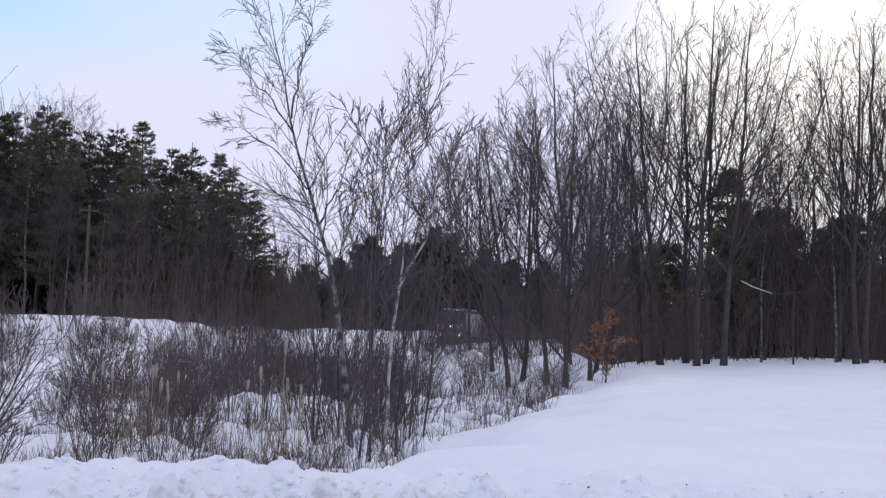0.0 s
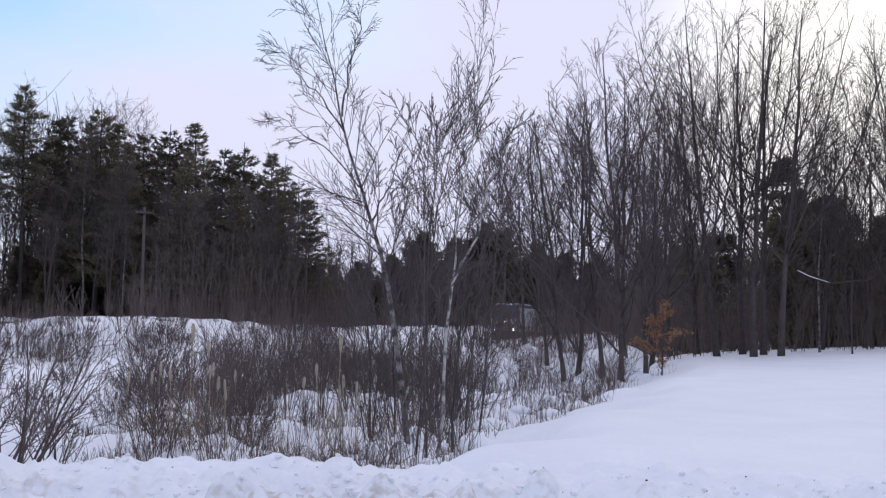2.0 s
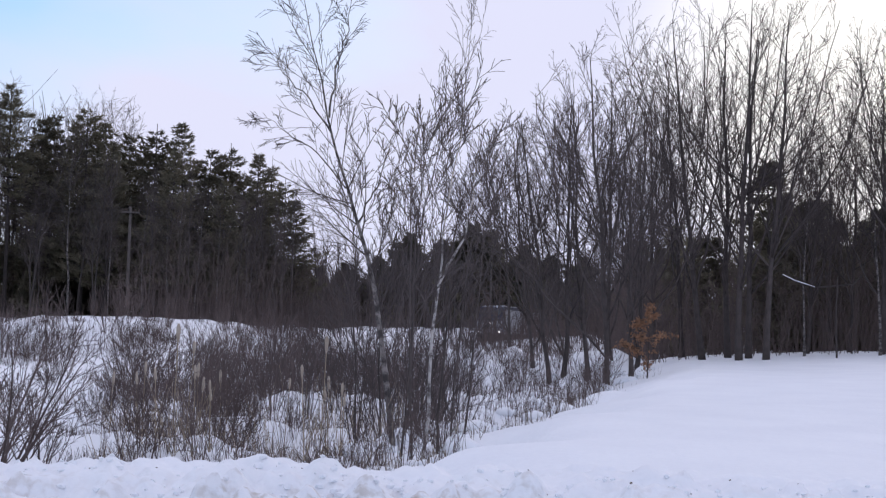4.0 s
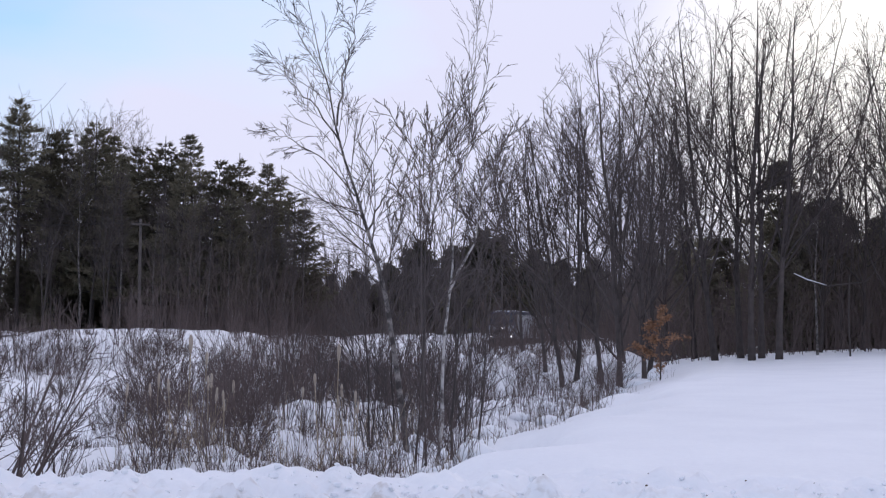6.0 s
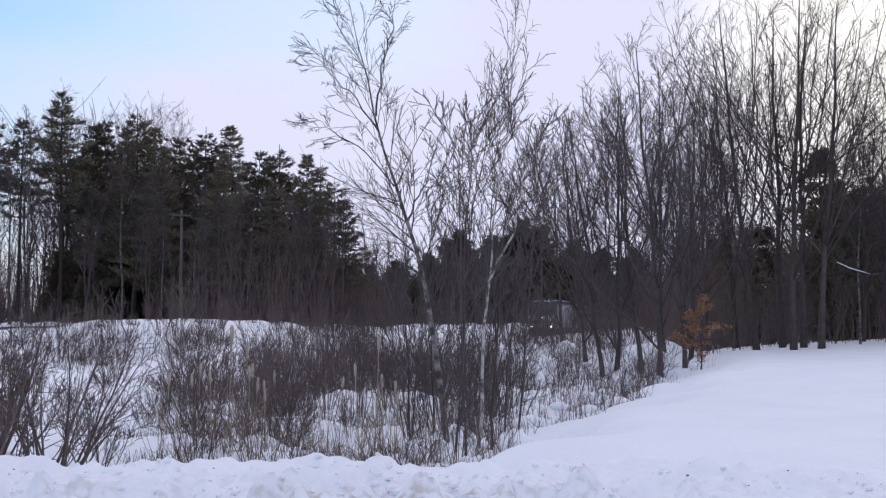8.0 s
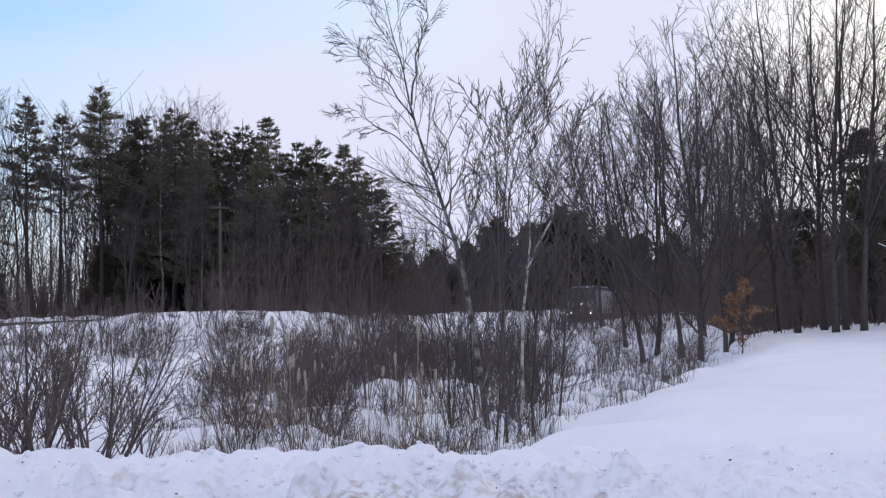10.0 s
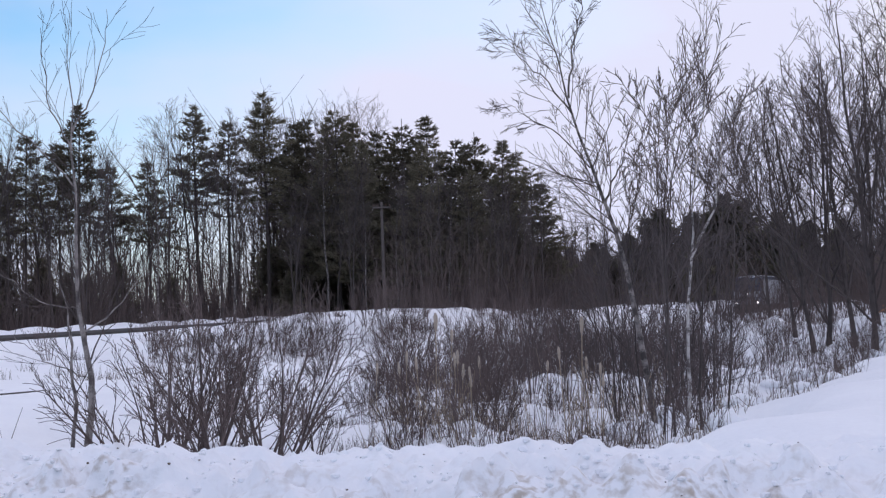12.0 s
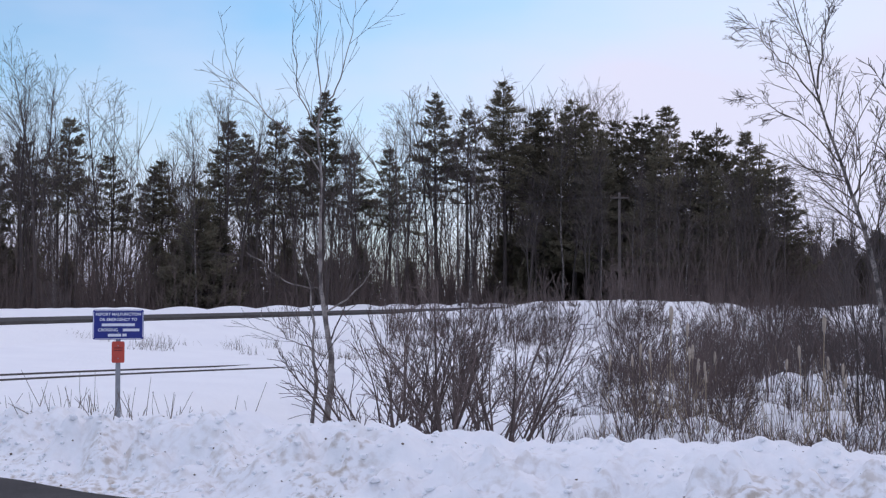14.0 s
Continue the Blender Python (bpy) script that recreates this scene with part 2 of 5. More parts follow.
def land(x, y):
    """Height of the snow at x, y (arrays)."""
    x, y = np.asarray(x, float), np.asarray(y, float)
    d = np.hypot(x, y)
    s = x - track_x(y)
    big, mid, small = vnoise(x / 7, y / 7, 1) - 0.5, vnoise(x / 1.6, y / 1.6, 2) - 0.5, vnoise(x / 0.5, y / 0.5, 3) - 0.5
    # wet hollow between verge, field and railway
    wet = step(-13, -8, x) * (1 - step(60, 110, y))
    z = 0.05 - 0.85 * wet + step(90, 150, y) * 0.55 * step(4, 14, s)
    z = z + (0.35 * big + 0.75 * mid * wet + 0.34 * small * wet) * step(11, 15, y)
    # railway bed
    bed = track_z(y) - 0.10 + 0.075 * step(26.5, 30, y)
    z = z + (bed - z) * (1 - step(2.2, 6.0, np.abs(s)))
    # bank beyond the railway, higher between 45 and 110 m, and the road on it
    ridge = 0.2 + 1.25 * step(49, 66, y) - 0.5 * step(70, 120, y)
    far = road_z(y) - 0.05
    up = bed + (ridge - bed) * step(-2.4, -8.0, s) + 0.22 * big * step(-3, -7, s) + (0.5 * mid + 0.25 * small) * step(-3, -5, s) * (1 - 0.8 * step(-6.5, -9, s)) * step(40, 50, y)
    left = up + (far - up) * step(-9.5, -14.0, s)
    flat = 1 - step(4.2, 5.5, np.abs(x - ROAD_X))
    left = left + 0.33 * np.exp(-((x - ROAD_X + 6.6) / 1.3) ** 2) + 0.12 * np.exp(-((x - ROAD_X - 6.0) / 1.0) ** 2) - 0.75 * step(-8, -20, x - ROAD_X) - 0.7 * step(-9.5, -13, s) * step(55, 75, y) * step(6, 9, x - ROAD_X)
    left = left + (far - 0.06 - left) * flat
    z = np.where(s < -2.3, left, z)
    # snowy hump before the railway
    z = z + 1.15 * np.exp(-((x - 2.0) / 8.0) ** 2 - ((y - 66) / 12) ** 2) * (1 + 0.2 * mid + 0.12 * small) * step(3.0, 6.0, s)
    # smooth snowfield on the right
    field = 0.29 + 0.055 * np.clip(x - 9.8, 0, 8) - 0.5 * step(63, 80, y) + 0.10 * (vnoise(x / 9, y / 9, 5) - 0.5) + 0.02 * mid
    edge = x - (-2.5 + 0.195 * y) + 0.9 * mid + 0.8 * big
    z = z + (field - z) * step(-2.8, 1.2, edge) * step(4.0, 8.0, s)
    # ploughed bank along the verge
    crest, foot = 9.95 - 0.14 * x, 7.0 - 0.30 * x
    lumps = 0.42 * (vnoise(x / 0.45, y / 0.55, 7) - 0.5) + 0.40 * (vnoise(x / 0.19, y / 0.22, 8) - 0.5) + 0.16 * (vnoise(x / 0.09, y / 0.11, 13) - 0.5) + 0.40 * (vnoise(x / 2.2, y / 2.2, 9) - 0.5)
    rough = 0.22 * (vnoise(x / 0.45, y / 0.55, 7) - 0.5) + 0.42 * (vnoise(x / 0.19, y / 0.22, 8) - 0.5) + 0.2 * (vnoise(x / 0.09, y / 0.11, 13) - 0.5)
    bank = 0.445 - 0.07 * step(-1, -7, x) + 0.07 * (vnoise(x / 1.3, y / 3, 11) - 0.5) + 0.06 * (vnoise(x / 0.35, y / 0.4, 12) - 0.5) + 0.05 * (vnoise(x / 0.14, y / 0.16, 14) - 0.5)
    front = step(0.0, 1.0, (y - foot) / (crest - foot))
    back = 1 - step(0.3, 2.6, y - crest)
    rise = -0.06 + (bank + 0.06) * front + lumps * (front * (1 - front) * 2.4) + 0.46 * rough * front
    z = np.where(y < crest, np.where(y < foot, -0.06, rise), z + (bank - z) * back + rough * (0.26 + 0.2 * (1 - step(0.0, 0.6, y - crest))) * (1 - step(1.4, 3.4, y - crest)))
    # woods: forest floor slowly rising with distance
    return z + 0.6 * step(120, 400, d) + 6.0 * step(500, 2000, d)


def ground_at(x, y):
    return float(land(np.array([x]), np.array([y]))[0])


def mesh_object(name, verts, faces, mat, parent=None, smooth=False):
    me = bpy.data.meshes.new(name)
    me.from_pydata(verts, [], faces)
    me.update()
    if smooth:
        me.polygons.foreach_set("use_smooth", np.ones(len(me.polygons), bool))
    for m in (mat if isinstance(mat, (list, tuple)) else [mat]):
        me.materials.append(m)
    ob = new(name, me)
    if parent:
        ob.parent = parent
    return ob


def part(name, bm, mat, parent=None, label="", smooth=False):
    """Links a bmesh as one mesh object under a thing."""
    me = bpy.data.meshes.new(name)
    bm.normal_update()
    bm.to_mesh(me)
    bm.free()
    if smooth:
        me.polygons.foreach_set("use_smooth", np.ones(len(me.polygons), bool))
    me.materials.append(mat)
    ob = new(name, me)
    if parent:
        ob.parent = parent
    if label:
        tagged(ob, label=label)
    return ob


def build_ground():
    fine = np.arange(-47, 24.01, 0.25)
    coarse = np.concatenate([np.arange(30, 313, 7.0)])
    az = np.radians(np.concatenate([fine, coarse]))
    rad = np.concatenate([[0.6, 2, 4, 5.5], np.arange(6.5, 16, 0.075), 16 * 1.017 ** np.arange(0, 82), 64 * 1.06 ** np.arange(0, 66)])
    A, Rr = np.meshgrid(az, rad)
    X, Y = Rr * np.sin(A), Rr * np.cos(A)
    Z = land(X, Y)
    n, m = len(rad), len(az)
    verts = np.stack([X, Y, Z], -1).reshape(-1, 3).tolist()
    i, j = np.meshgrid(np.arange(n - 1), np.arange(m), indexing="ij")
    k = (j + 1) % m
    faces = np.stack([i * m + j, i * m + k, (i + 1) * m + k, (i + 1) * m + j], -1).reshape(-1, 4)[:, ::-1].tolist()
    verts.append((0, 0, float(Z[0].mean())))
    faces += [[m * n, (q + 1) % m, q] for q in range(m)]
    ob = mesh_object("ground", verts, faces, SNOW_GROUND, smooth=True)
    return tagged(ob, "open land under fresh lavender-white snow with a ploughed verge", "ground", kind="structure")


build_ground()


def strip(name, centre, half, z_of, mat, ys, thick=0.12):
    """A road slab that follows a line x = centre(y)."""
    verts, faces = [], []
    for q, y in enumerate(ys):
        x = centre(y)
        for dx, dz in ((-half, 0), (half, 0), (half, -thick), (-half, -thick)):
            verts.append((x + dx, y, z_of(y) + dz))
        if q:
            a, b = 4 * (q - 1), 4 * q
            faces += [[a + e, a + (e + 1) % 4, b + (e + 1) % 4, b + e] for e in range(4)]
    faces += [[3, 2, 1, 0], [len(verts) - 4 + e for e in range(4)]]
    return mesh_object(name, verts, faces, mat)


far_road = strip("road", lambda y: ROAD_X, 2.7, lambda y: float(road_z(y)), ASPHALT, np.arange(-20, 181, 4.0))
tagged(far_road, "dark wet asphalt road cleared between snow banks", "road", kind="structure")


def near_road():
    verts, faces = [], []
    xs = np.arange(-60, 61, 1.0)
    for q, x in enumerate(xs):
        jag = 0.16 * float(vnoise(np.array([x / 1.4]), np.array([3.0]), 4)[0])
        y = 7.0 - 0.30 * x + 0.12 - jag
        verts += [(x, y, 0.0), (x, -7.5 - 0.30 * x, 0.0), (x, -7.5 - 0.30 * x, -0.2), (x, y, -0.2)]
        if q:
            a, b = 4 * (q - 1), 4 * q
            faces += [[a + e, b + e, b + (e + 1) % 4, a + (e + 1) % 4] for e in range(4)]
    faces += [[0, 1, 2, 3], [len(verts) - 1 - e for e in range(4)]]
    return tagged(mesh_object("road_near", verts, faces, ASPHALT), "ploughed grey asphalt beside a snow bank", "road", kind="structure")


near_road()


# ---- trees and shrubs ----
def tube(verts, faces, pts, radii, sides):
    """Adds a tapered tube along pts to the lists."""
    pts = np.asarray(pts, float)
    d = np.gradient(pts, axis=0)
    d /= np.linalg.norm(d, axis=1)[:, None] + 1e-9
    ref = np.array([0.31, 0.93, 0.17]) if abs(d[0][1]) < 0.8 else np.array([0.95, 0.1, 0.2])
    u = np.cross(d, ref)
    u /= np.linalg.norm(u, axis=1)[:, None] + 1e-9
    v = np.cross(d, u)
    a = np.arange(sides) * 2 * np.pi / sides
    ring = pts[:, None] + np.asarray(radii)[:, None, None] * (np.cos(a)[None, :, None] * u[:, None] + np.sin(a)[None, :, None] * v[:, None])
    base = len(verts)
    verts.extend(ring.reshape(-1, 3).tolist())
    if sides > 4:
        faces.append([base + e for e in range(sides)][::-1])
        faces.append([base + (len(pts) - 1) * sides + e for e in range(sides)])
    for q in range(len(pts) - 1):
        o = base + q * sides
        faces.extend([o + e, o + (e + 1) % sides, o + sides + (e + 1) % sides, o + sides + e] for e in range(sides))


def wander(rng, p, d, length, n, bend, lift):
    """A branch's line: from p along d, bending at random and lifting towards the light."""
    pts = [np.array(p, float)]
    d = np.array(d, float)
    d /= np.linalg.norm(d)
    for _ in range(n):
        d = d + rng.normal(0, bend, 3) + np.array([0, 0, lift])
        d /= np.linalg.norm(d)
        pts.append(pts[-1] + d * length / n)
    return np.array(pts), d


def side_way(rng, d, angle):
    """A direction that leaves d by about that angle (radians)."""
    r = rng.normal(0, 1, 3)
    r -= d * r.dot(d)
    r /= np.linalg.norm(r) + 1e-9
    return d * math.cos(angle) + r * math.sin(angle)


def grow(rng, out, p, d, length, r, level, spec):
    """Recursive bare branching. out[level] collects (points, radii)."""
    s = spec[level]
    pts, _ = wander(rng, p, d, length, s["n"], s["bend"], s["lift"])
    tip = max(r * s["tip"], spec[0].get("thin", 0.006))
    radii = np.linspace(r, tip, len(pts))
    out[level].append((pts, radii))
    if level + 1 >= len(spec):
        return
    k = s["kids"]
    k = max(1, int(rng.normal(k, k * 0.15)))
    for q in range(k):
        f = s["start"] + (1 - s["start"]) * (q + rng.uniform(0.1, 0.9)) / k
        g = f * (len(pts) - 1)
        i = min(int(g), len(pts) - 2)
        here = pts[i] + (pts[i + 1] - pts[i]) * (g - i)
        way = pts[i + 1] - pts[i]
        way /= np.linalg.norm(way)
        rr = radii[i] + (radii[i + 1] - radii[i]) * (g - i)
        size = length * s["ratio"] * (1 - s["shrink"] * (f - s["start"]) / (1.001 - s["start"])) * rng.uniform(0.7, 1.25)
        grow(rng, out, here, side_way(rng, way, rng.normal(s["angle"], 0.14)), size, max(rr * s["slim"], min(0.006, spec[0].get("thin", 0.006) * 1.2)), level + 1, spec)


def thing(name, label, category, group=""):
    ob = new(name)
    ob.empty_display_size = 0.3
    return tagged(ob, label, category, group)


def bare_tree(name, seed, stems, spec, label, bark=BARK, twig=TWIG, category="tree", group="", sides=(6, 4, 3, 3, 3)):
    """A leafless tree at the origin. stems: base offset, direction, length, radius."""
    rng = np.random.default_rng(seed)
    out = [[] for _ in spec]
    for base, d, length, r in stems:
        grow(rng, out, base, d, length, r, 0, spec)
    root = thing(name, label, category, group)
    for pts, radii in out[0]:
        v, f = [], []
        radii = np.array(radii)
        radii[0] *= 1.25
        tube(v, f, pts, radii, sides[0])
        mesh_object("trunk", v, f, bark, root, smooth=True)
    v, f = [], []
    for lv in range(1, len(spec)):
        for pts, radii in out[lv]:
            tube(v, f, pts, radii, sides[lv])
    mesh_object("crown", v, f, twig, root)
    return root


def level(n, bend, lift, kids=0, start=0.3, angle=0.7, ratio=0.5, shrink=0.5, slim=0.55, tip=0.35, **more):
    return dict(n=n, bend=bend, lift=lift, kids=kids, start=start, angle=angle, ratio=ratio, shrink=shrink, slim=slim, tip=tip, **more)


# side branches of the maples: boughs, sprays, twigs
FAN_SPEC = [level(6, 0.06, 0.05, 8, 0.22, 0.45, 0.5, 0.45, 0.6, 0.3, thin=0.008),
            level(6, 0.11, 0.06, 5, 0.18, 0.5, 0.5, 0.35, 0.6, 0.35),
            level(4, 0.12, 0.05, 3, 0.2, 0.55, 0.5, 0.35, 0.65, 0.45),
            level(3, 0.12, 0.03, 0)]
# slender forest trees crowded together
POLE_SPEC = [level(8, 0.04, 0.02, 20, 0.36, 0.5, 0.25, 0.35, 0.45, 0.15, thin=0.011),
             level(4, 0.16, 0.08, 8, 0.2, 0.6, 0.5, 0.4, 0.6, 0.35),
             level(3, 0.16, 0.05, 3, 0.3, 0.6, 0.5, 0.4, 0.7, 0.5),
             level(2, 0.16, 0.03, 0)]

def place(proto, spots, first=True):
    """Sets the prototype at the first spot and copies at the others: x, y, scale, turn."""
    made = []
    for q, (x, y, s, turn) in enumerate(spots):
        m = pose(x, y, ground_at(x, y) - 0.05, 0, 0, turn)
        if q == 0:
            proto.scale = (s, s, s)
            proto.matrix_basis = m @ Matrix.Diagonal((s, s, s, 1))
            made.append(proto)
        else:
            proto_scale = proto.scale.copy()
            proto.scale = (s, s, s)
            made.append(copy_thing(proto, m))
            proto.scale = proto_scale
    return made


def polar(az, d):
    return d * math.sin(radians(az)), d * math.cos(radians(az))


R = np.random.default_rng(5)


def deal(protos, spots):
    """Shares the spots out among prototypes in turn."""
    for q, p in enumerate(protos):
        mine = spots[q::len(protos)]
        if mine:
            place(p, mine)


def fan_maple(name, seed, x, y, height, width, lean, low, limbs, label, group, girth=0.0086):
    """A leafless maple whose limbs leave the trunk steeply and fan out to a domed crown; lean: the crown's shift; low: the first fork."""
    rng = np.random.default_rng(seed)
    root = thing(name, label, "tree", group)
    out = [[] for _ in FAN_SPEC]
    r0 = girth * height
    trunk_top = np.array([lean[0] * 0.8, lean[1] * 0.8, height * rng.uniform(0.95, 1.0)])
    t = np.linspace(0, 1, 12)[:, None]
    trunk = t * trunk_top + np.cumsum(rng.normal(0, 0.05, (12, 3)), 0) * np.array([1, 1, 0])
    trunk[0] = 0
    stems = [(trunk, 0.012 + (r0 - 0.012) * (1 - t[:, 0]) ** 0.8)]
    for q in range(limbs):
        a = 2.4 * q + rng.uniform(-0.4, 0.4)
        f = low + (0.5 - low) * rng.uniform(0, 1) ** 1.3
        start = np.array([np.interp(f, t[:, 0], trunk[:, c]) for c in range(3)])
        rad = width * 0.8 * math.sqrt(rng.uniform(0.08, 1))
        goal = np.array([lean[0] + rad * math.cos(a), lean[1] + rad * math.sin(a), height * (1 - 0.30 * (rad / width / 0.8) ** 2) * rng.uniform(0.88, 1.04)])
        knee = start + (goal - start) * np.array([0.6, 0.6, 0.44])
        u = np.linspace(0, 1, 10)[:, None]
        line = (1 - u) ** 2 * start + 2 * u * (1 - u) * knee + u * u * goal
        line[1:] += np.cumsum(rng.normal(0, 0.1, (9, 3)), 0) * np.array([1, 1, 0.3])
        r1 = r0 * (1 - f) * rng.uniform(0.45, 0.62)
        stems.append((line, 0.014 + (r1 - 0.014) * (1 - u[:, 0]) ** 0.8))
    for line, radii in stems:
        out[0].append((line, radii))
        n = len(line) - 1
        first = 0.38 if line is trunk else 0.2
        count = int(rng.integers(8, 12))
        for q in range(count):
            f = first + (0.99 - first) * (q + rng.uniform(0, 1)) / count
            g = f * n
            i = min(int(g), n - 1)
            way = (line[i + 1] - line[i]) / np.linalg.norm(line[i + 1] - line[i])
            ln = height * 0.2 * (1.0 - 0.42 * f) * rng.uniform(0.65, 1.25)
            d = side_way(rng, way, rng.normal(0.56, 0.15))
            d[2] = abs(d[2])
            grow(rng, out, line[i] + (line[i + 1] - line[i]) * (g - i), d, ln, max(0.013, radii[i] * 0.45), 1, FAN_SPEC)
    for q, (line, radii) in enumerate(out[0]):
        v, f = [], []
        radii = np.array(radii)
        if q == 0:
            radii[0] *= 1.35
        tube(v, f, line, radii, 7 if q == 0 else 5)
        mesh_object("limb" if q else "trunk", v, f, BARK, root, smooth=True)
    v, f = [], []
    for lv in range(1, len(FAN_SPEC)):
        for pts, radii in out[lv]:
            tube(v, f, pts, radii, 3)
    mesh_object("crown", v, f, TWIG, root)
    root.matrix_basis = pose(x, y, ground_at(x, y) - 0.06)
    return root


# azimuth, distance, height, crown width, crown shift
for k, (a, d, h, w, lx) in enumerate(((9.44, 58, 15.0, 6.5, -1.6), (10.5, 60, 15.4, 6.0, -0.3), (10.95, 57, 15.6, 6.5, 0.2), (11.35, 59, 15.2, 6.0, 0.7), (12.06, 57, 15.0, 6.5, 1.0),
                                      (8.6, 63, 13.6, 5.0, -0.8), (13.7, 63, 11.0, 5.0, 0.2), (15.4, 64, 10.6, 5.0, 0.2), (16.7, 60, 12.6, 4.6, -0.2), (17.4, 57, 14.6, 5.0, -0.2), (17.75, 58, 14.8, 5.0, 0.3),
                                      (18.6, 59, 14.4, 5.5, 0.6), (19.8, 60, 14.0, 6.0, 0.2), (7.5, 66, 13.0, 5.0, -0.2), (14.6, 68, 11.4, 5.0, 0.2), (21.0, 62, 14.5, 6.0, 0.0))):
    fan_maple("maple_tree", 300 + k, *polar(a, d), h, w, (lx, 0.0), 0.18, 8, "tall leafless maple, steep fan of limbs, beside the snowfield", "trees at the field edge")
for k, (a, d, h, w, lx) in enumerate(((5.44, 46, 11.6, 5.4, -1.0), (6.5, 47, 10.6, 4.6, -0.4), (3.03, 50, 10.4, 5.4, -1.4), (3.6, 52, 11.2, 5.0, -0.4), (4.7, 53, 12.0, 5.0, -0.8), (2.3, 54, 9.6, 4.6, -1.2),
                                      (5.6, 58, 12.4, 5.0, -0.4), (6.7, 56, 12.0, 5.0, 0.3), (1.3, 62, 9.0, 4.5, -0.3))):
    fan_maple("clump_maple", 330 + k, *polar(a, d), h, w, (lx, 0.0), 0.06, 8, "dark leafless maple forking close above the snowy ground", "hedge trees", 0.0082)

forest = [bare_tree("forest_tree", 31 + q, [((0, 0, 0), (0.03 * q - 0.05, 0.02, 1), 17, 0.13)], POLE_SPEC,
                    "slender leafless forest tree crowded in the wood", group="forest trees") for q in range(5)]
spots = []
for q in range(30):                      # wood on the right
    spots.append((*polar(R.uniform(6.3, 22), R.uniform(66, 110)), R.uniform(0.4, 0.68), R.uniform(0, 360)))
for q in range(46):                      # wood on the left, open and twiggy
    spots.append((*polar(R.uniform(-43, -20), R.uniform(94, 128)), R.uniform(0.66, 0.98), R.uniform(0, 360)))
for q in range(11):                      # its taller end
    spots.append((*polar(R.uniform(-44, -36.6), R.uniform(94, 120)), R.uniform(0.85, 1.05), R.uniform(0, 360)))
for q in range(14):                      # behind the dark pines
    spots.append((*polar(R.uniform(-20, -14), R.uniform(121, 132)), R.uniform(0.96, 1.1), R.uniform(0, 360)))
for q in range(16):                      # brown saplings before the dark pines
    spots.append((*polar(R.uniform(-19, -7.5), R.uniform(96, 104)), R.uniform(0.4, 0.66), R.uniform(0, 360)))
for q in range(20):                      # along the railway, far
    spots.append((*polar(R.uniform(-7, 7), R.uniform(120, 190)), R.uniform(0.5, 0.8), R.uniform(0, 360)))
deal(forest, [s for s in spots if abs(s[0] - track_x(s[1])) > 5])


edge_birches = [bare_tree("edge_birch", 36 + q, [((0, 0, 0), (0.05 - 0.1 * q, 0.02, 1), 12, 0.085)], POLE_SPEC, "slender pale birch standing before the darker wood",
                          BIRCH_DARK, TWIG, group="pale birches at the wood's edge") for q in range(2)]
deal(edge_birches, [(*polar(a, d), s, t) for a, d, s, t in ((-15.8, 101, 0.9, 0), (-14.4, 102, 0.8, 50), (-13.3, 100, 0.75, 100), (-12.2, 101, 0.85, 150), (-11.3, 99, 0.7, 200), (-10.1, 101, 0.8, 250), (-9.0, 103, 0.7, 300),
                                                            (-17.4, 100, 1.1, 20), (-33.1, 90, 0.8, 70), (-35.6, 92, 0.75, 120), (-38.9, 91, 0.9, 170), (-24.6, 93, 1.0, 220), (-21.4, 95, 1.1, 270), (13.6, 60, 0.7, 35), (16.6, 59, 0.8, 85))])


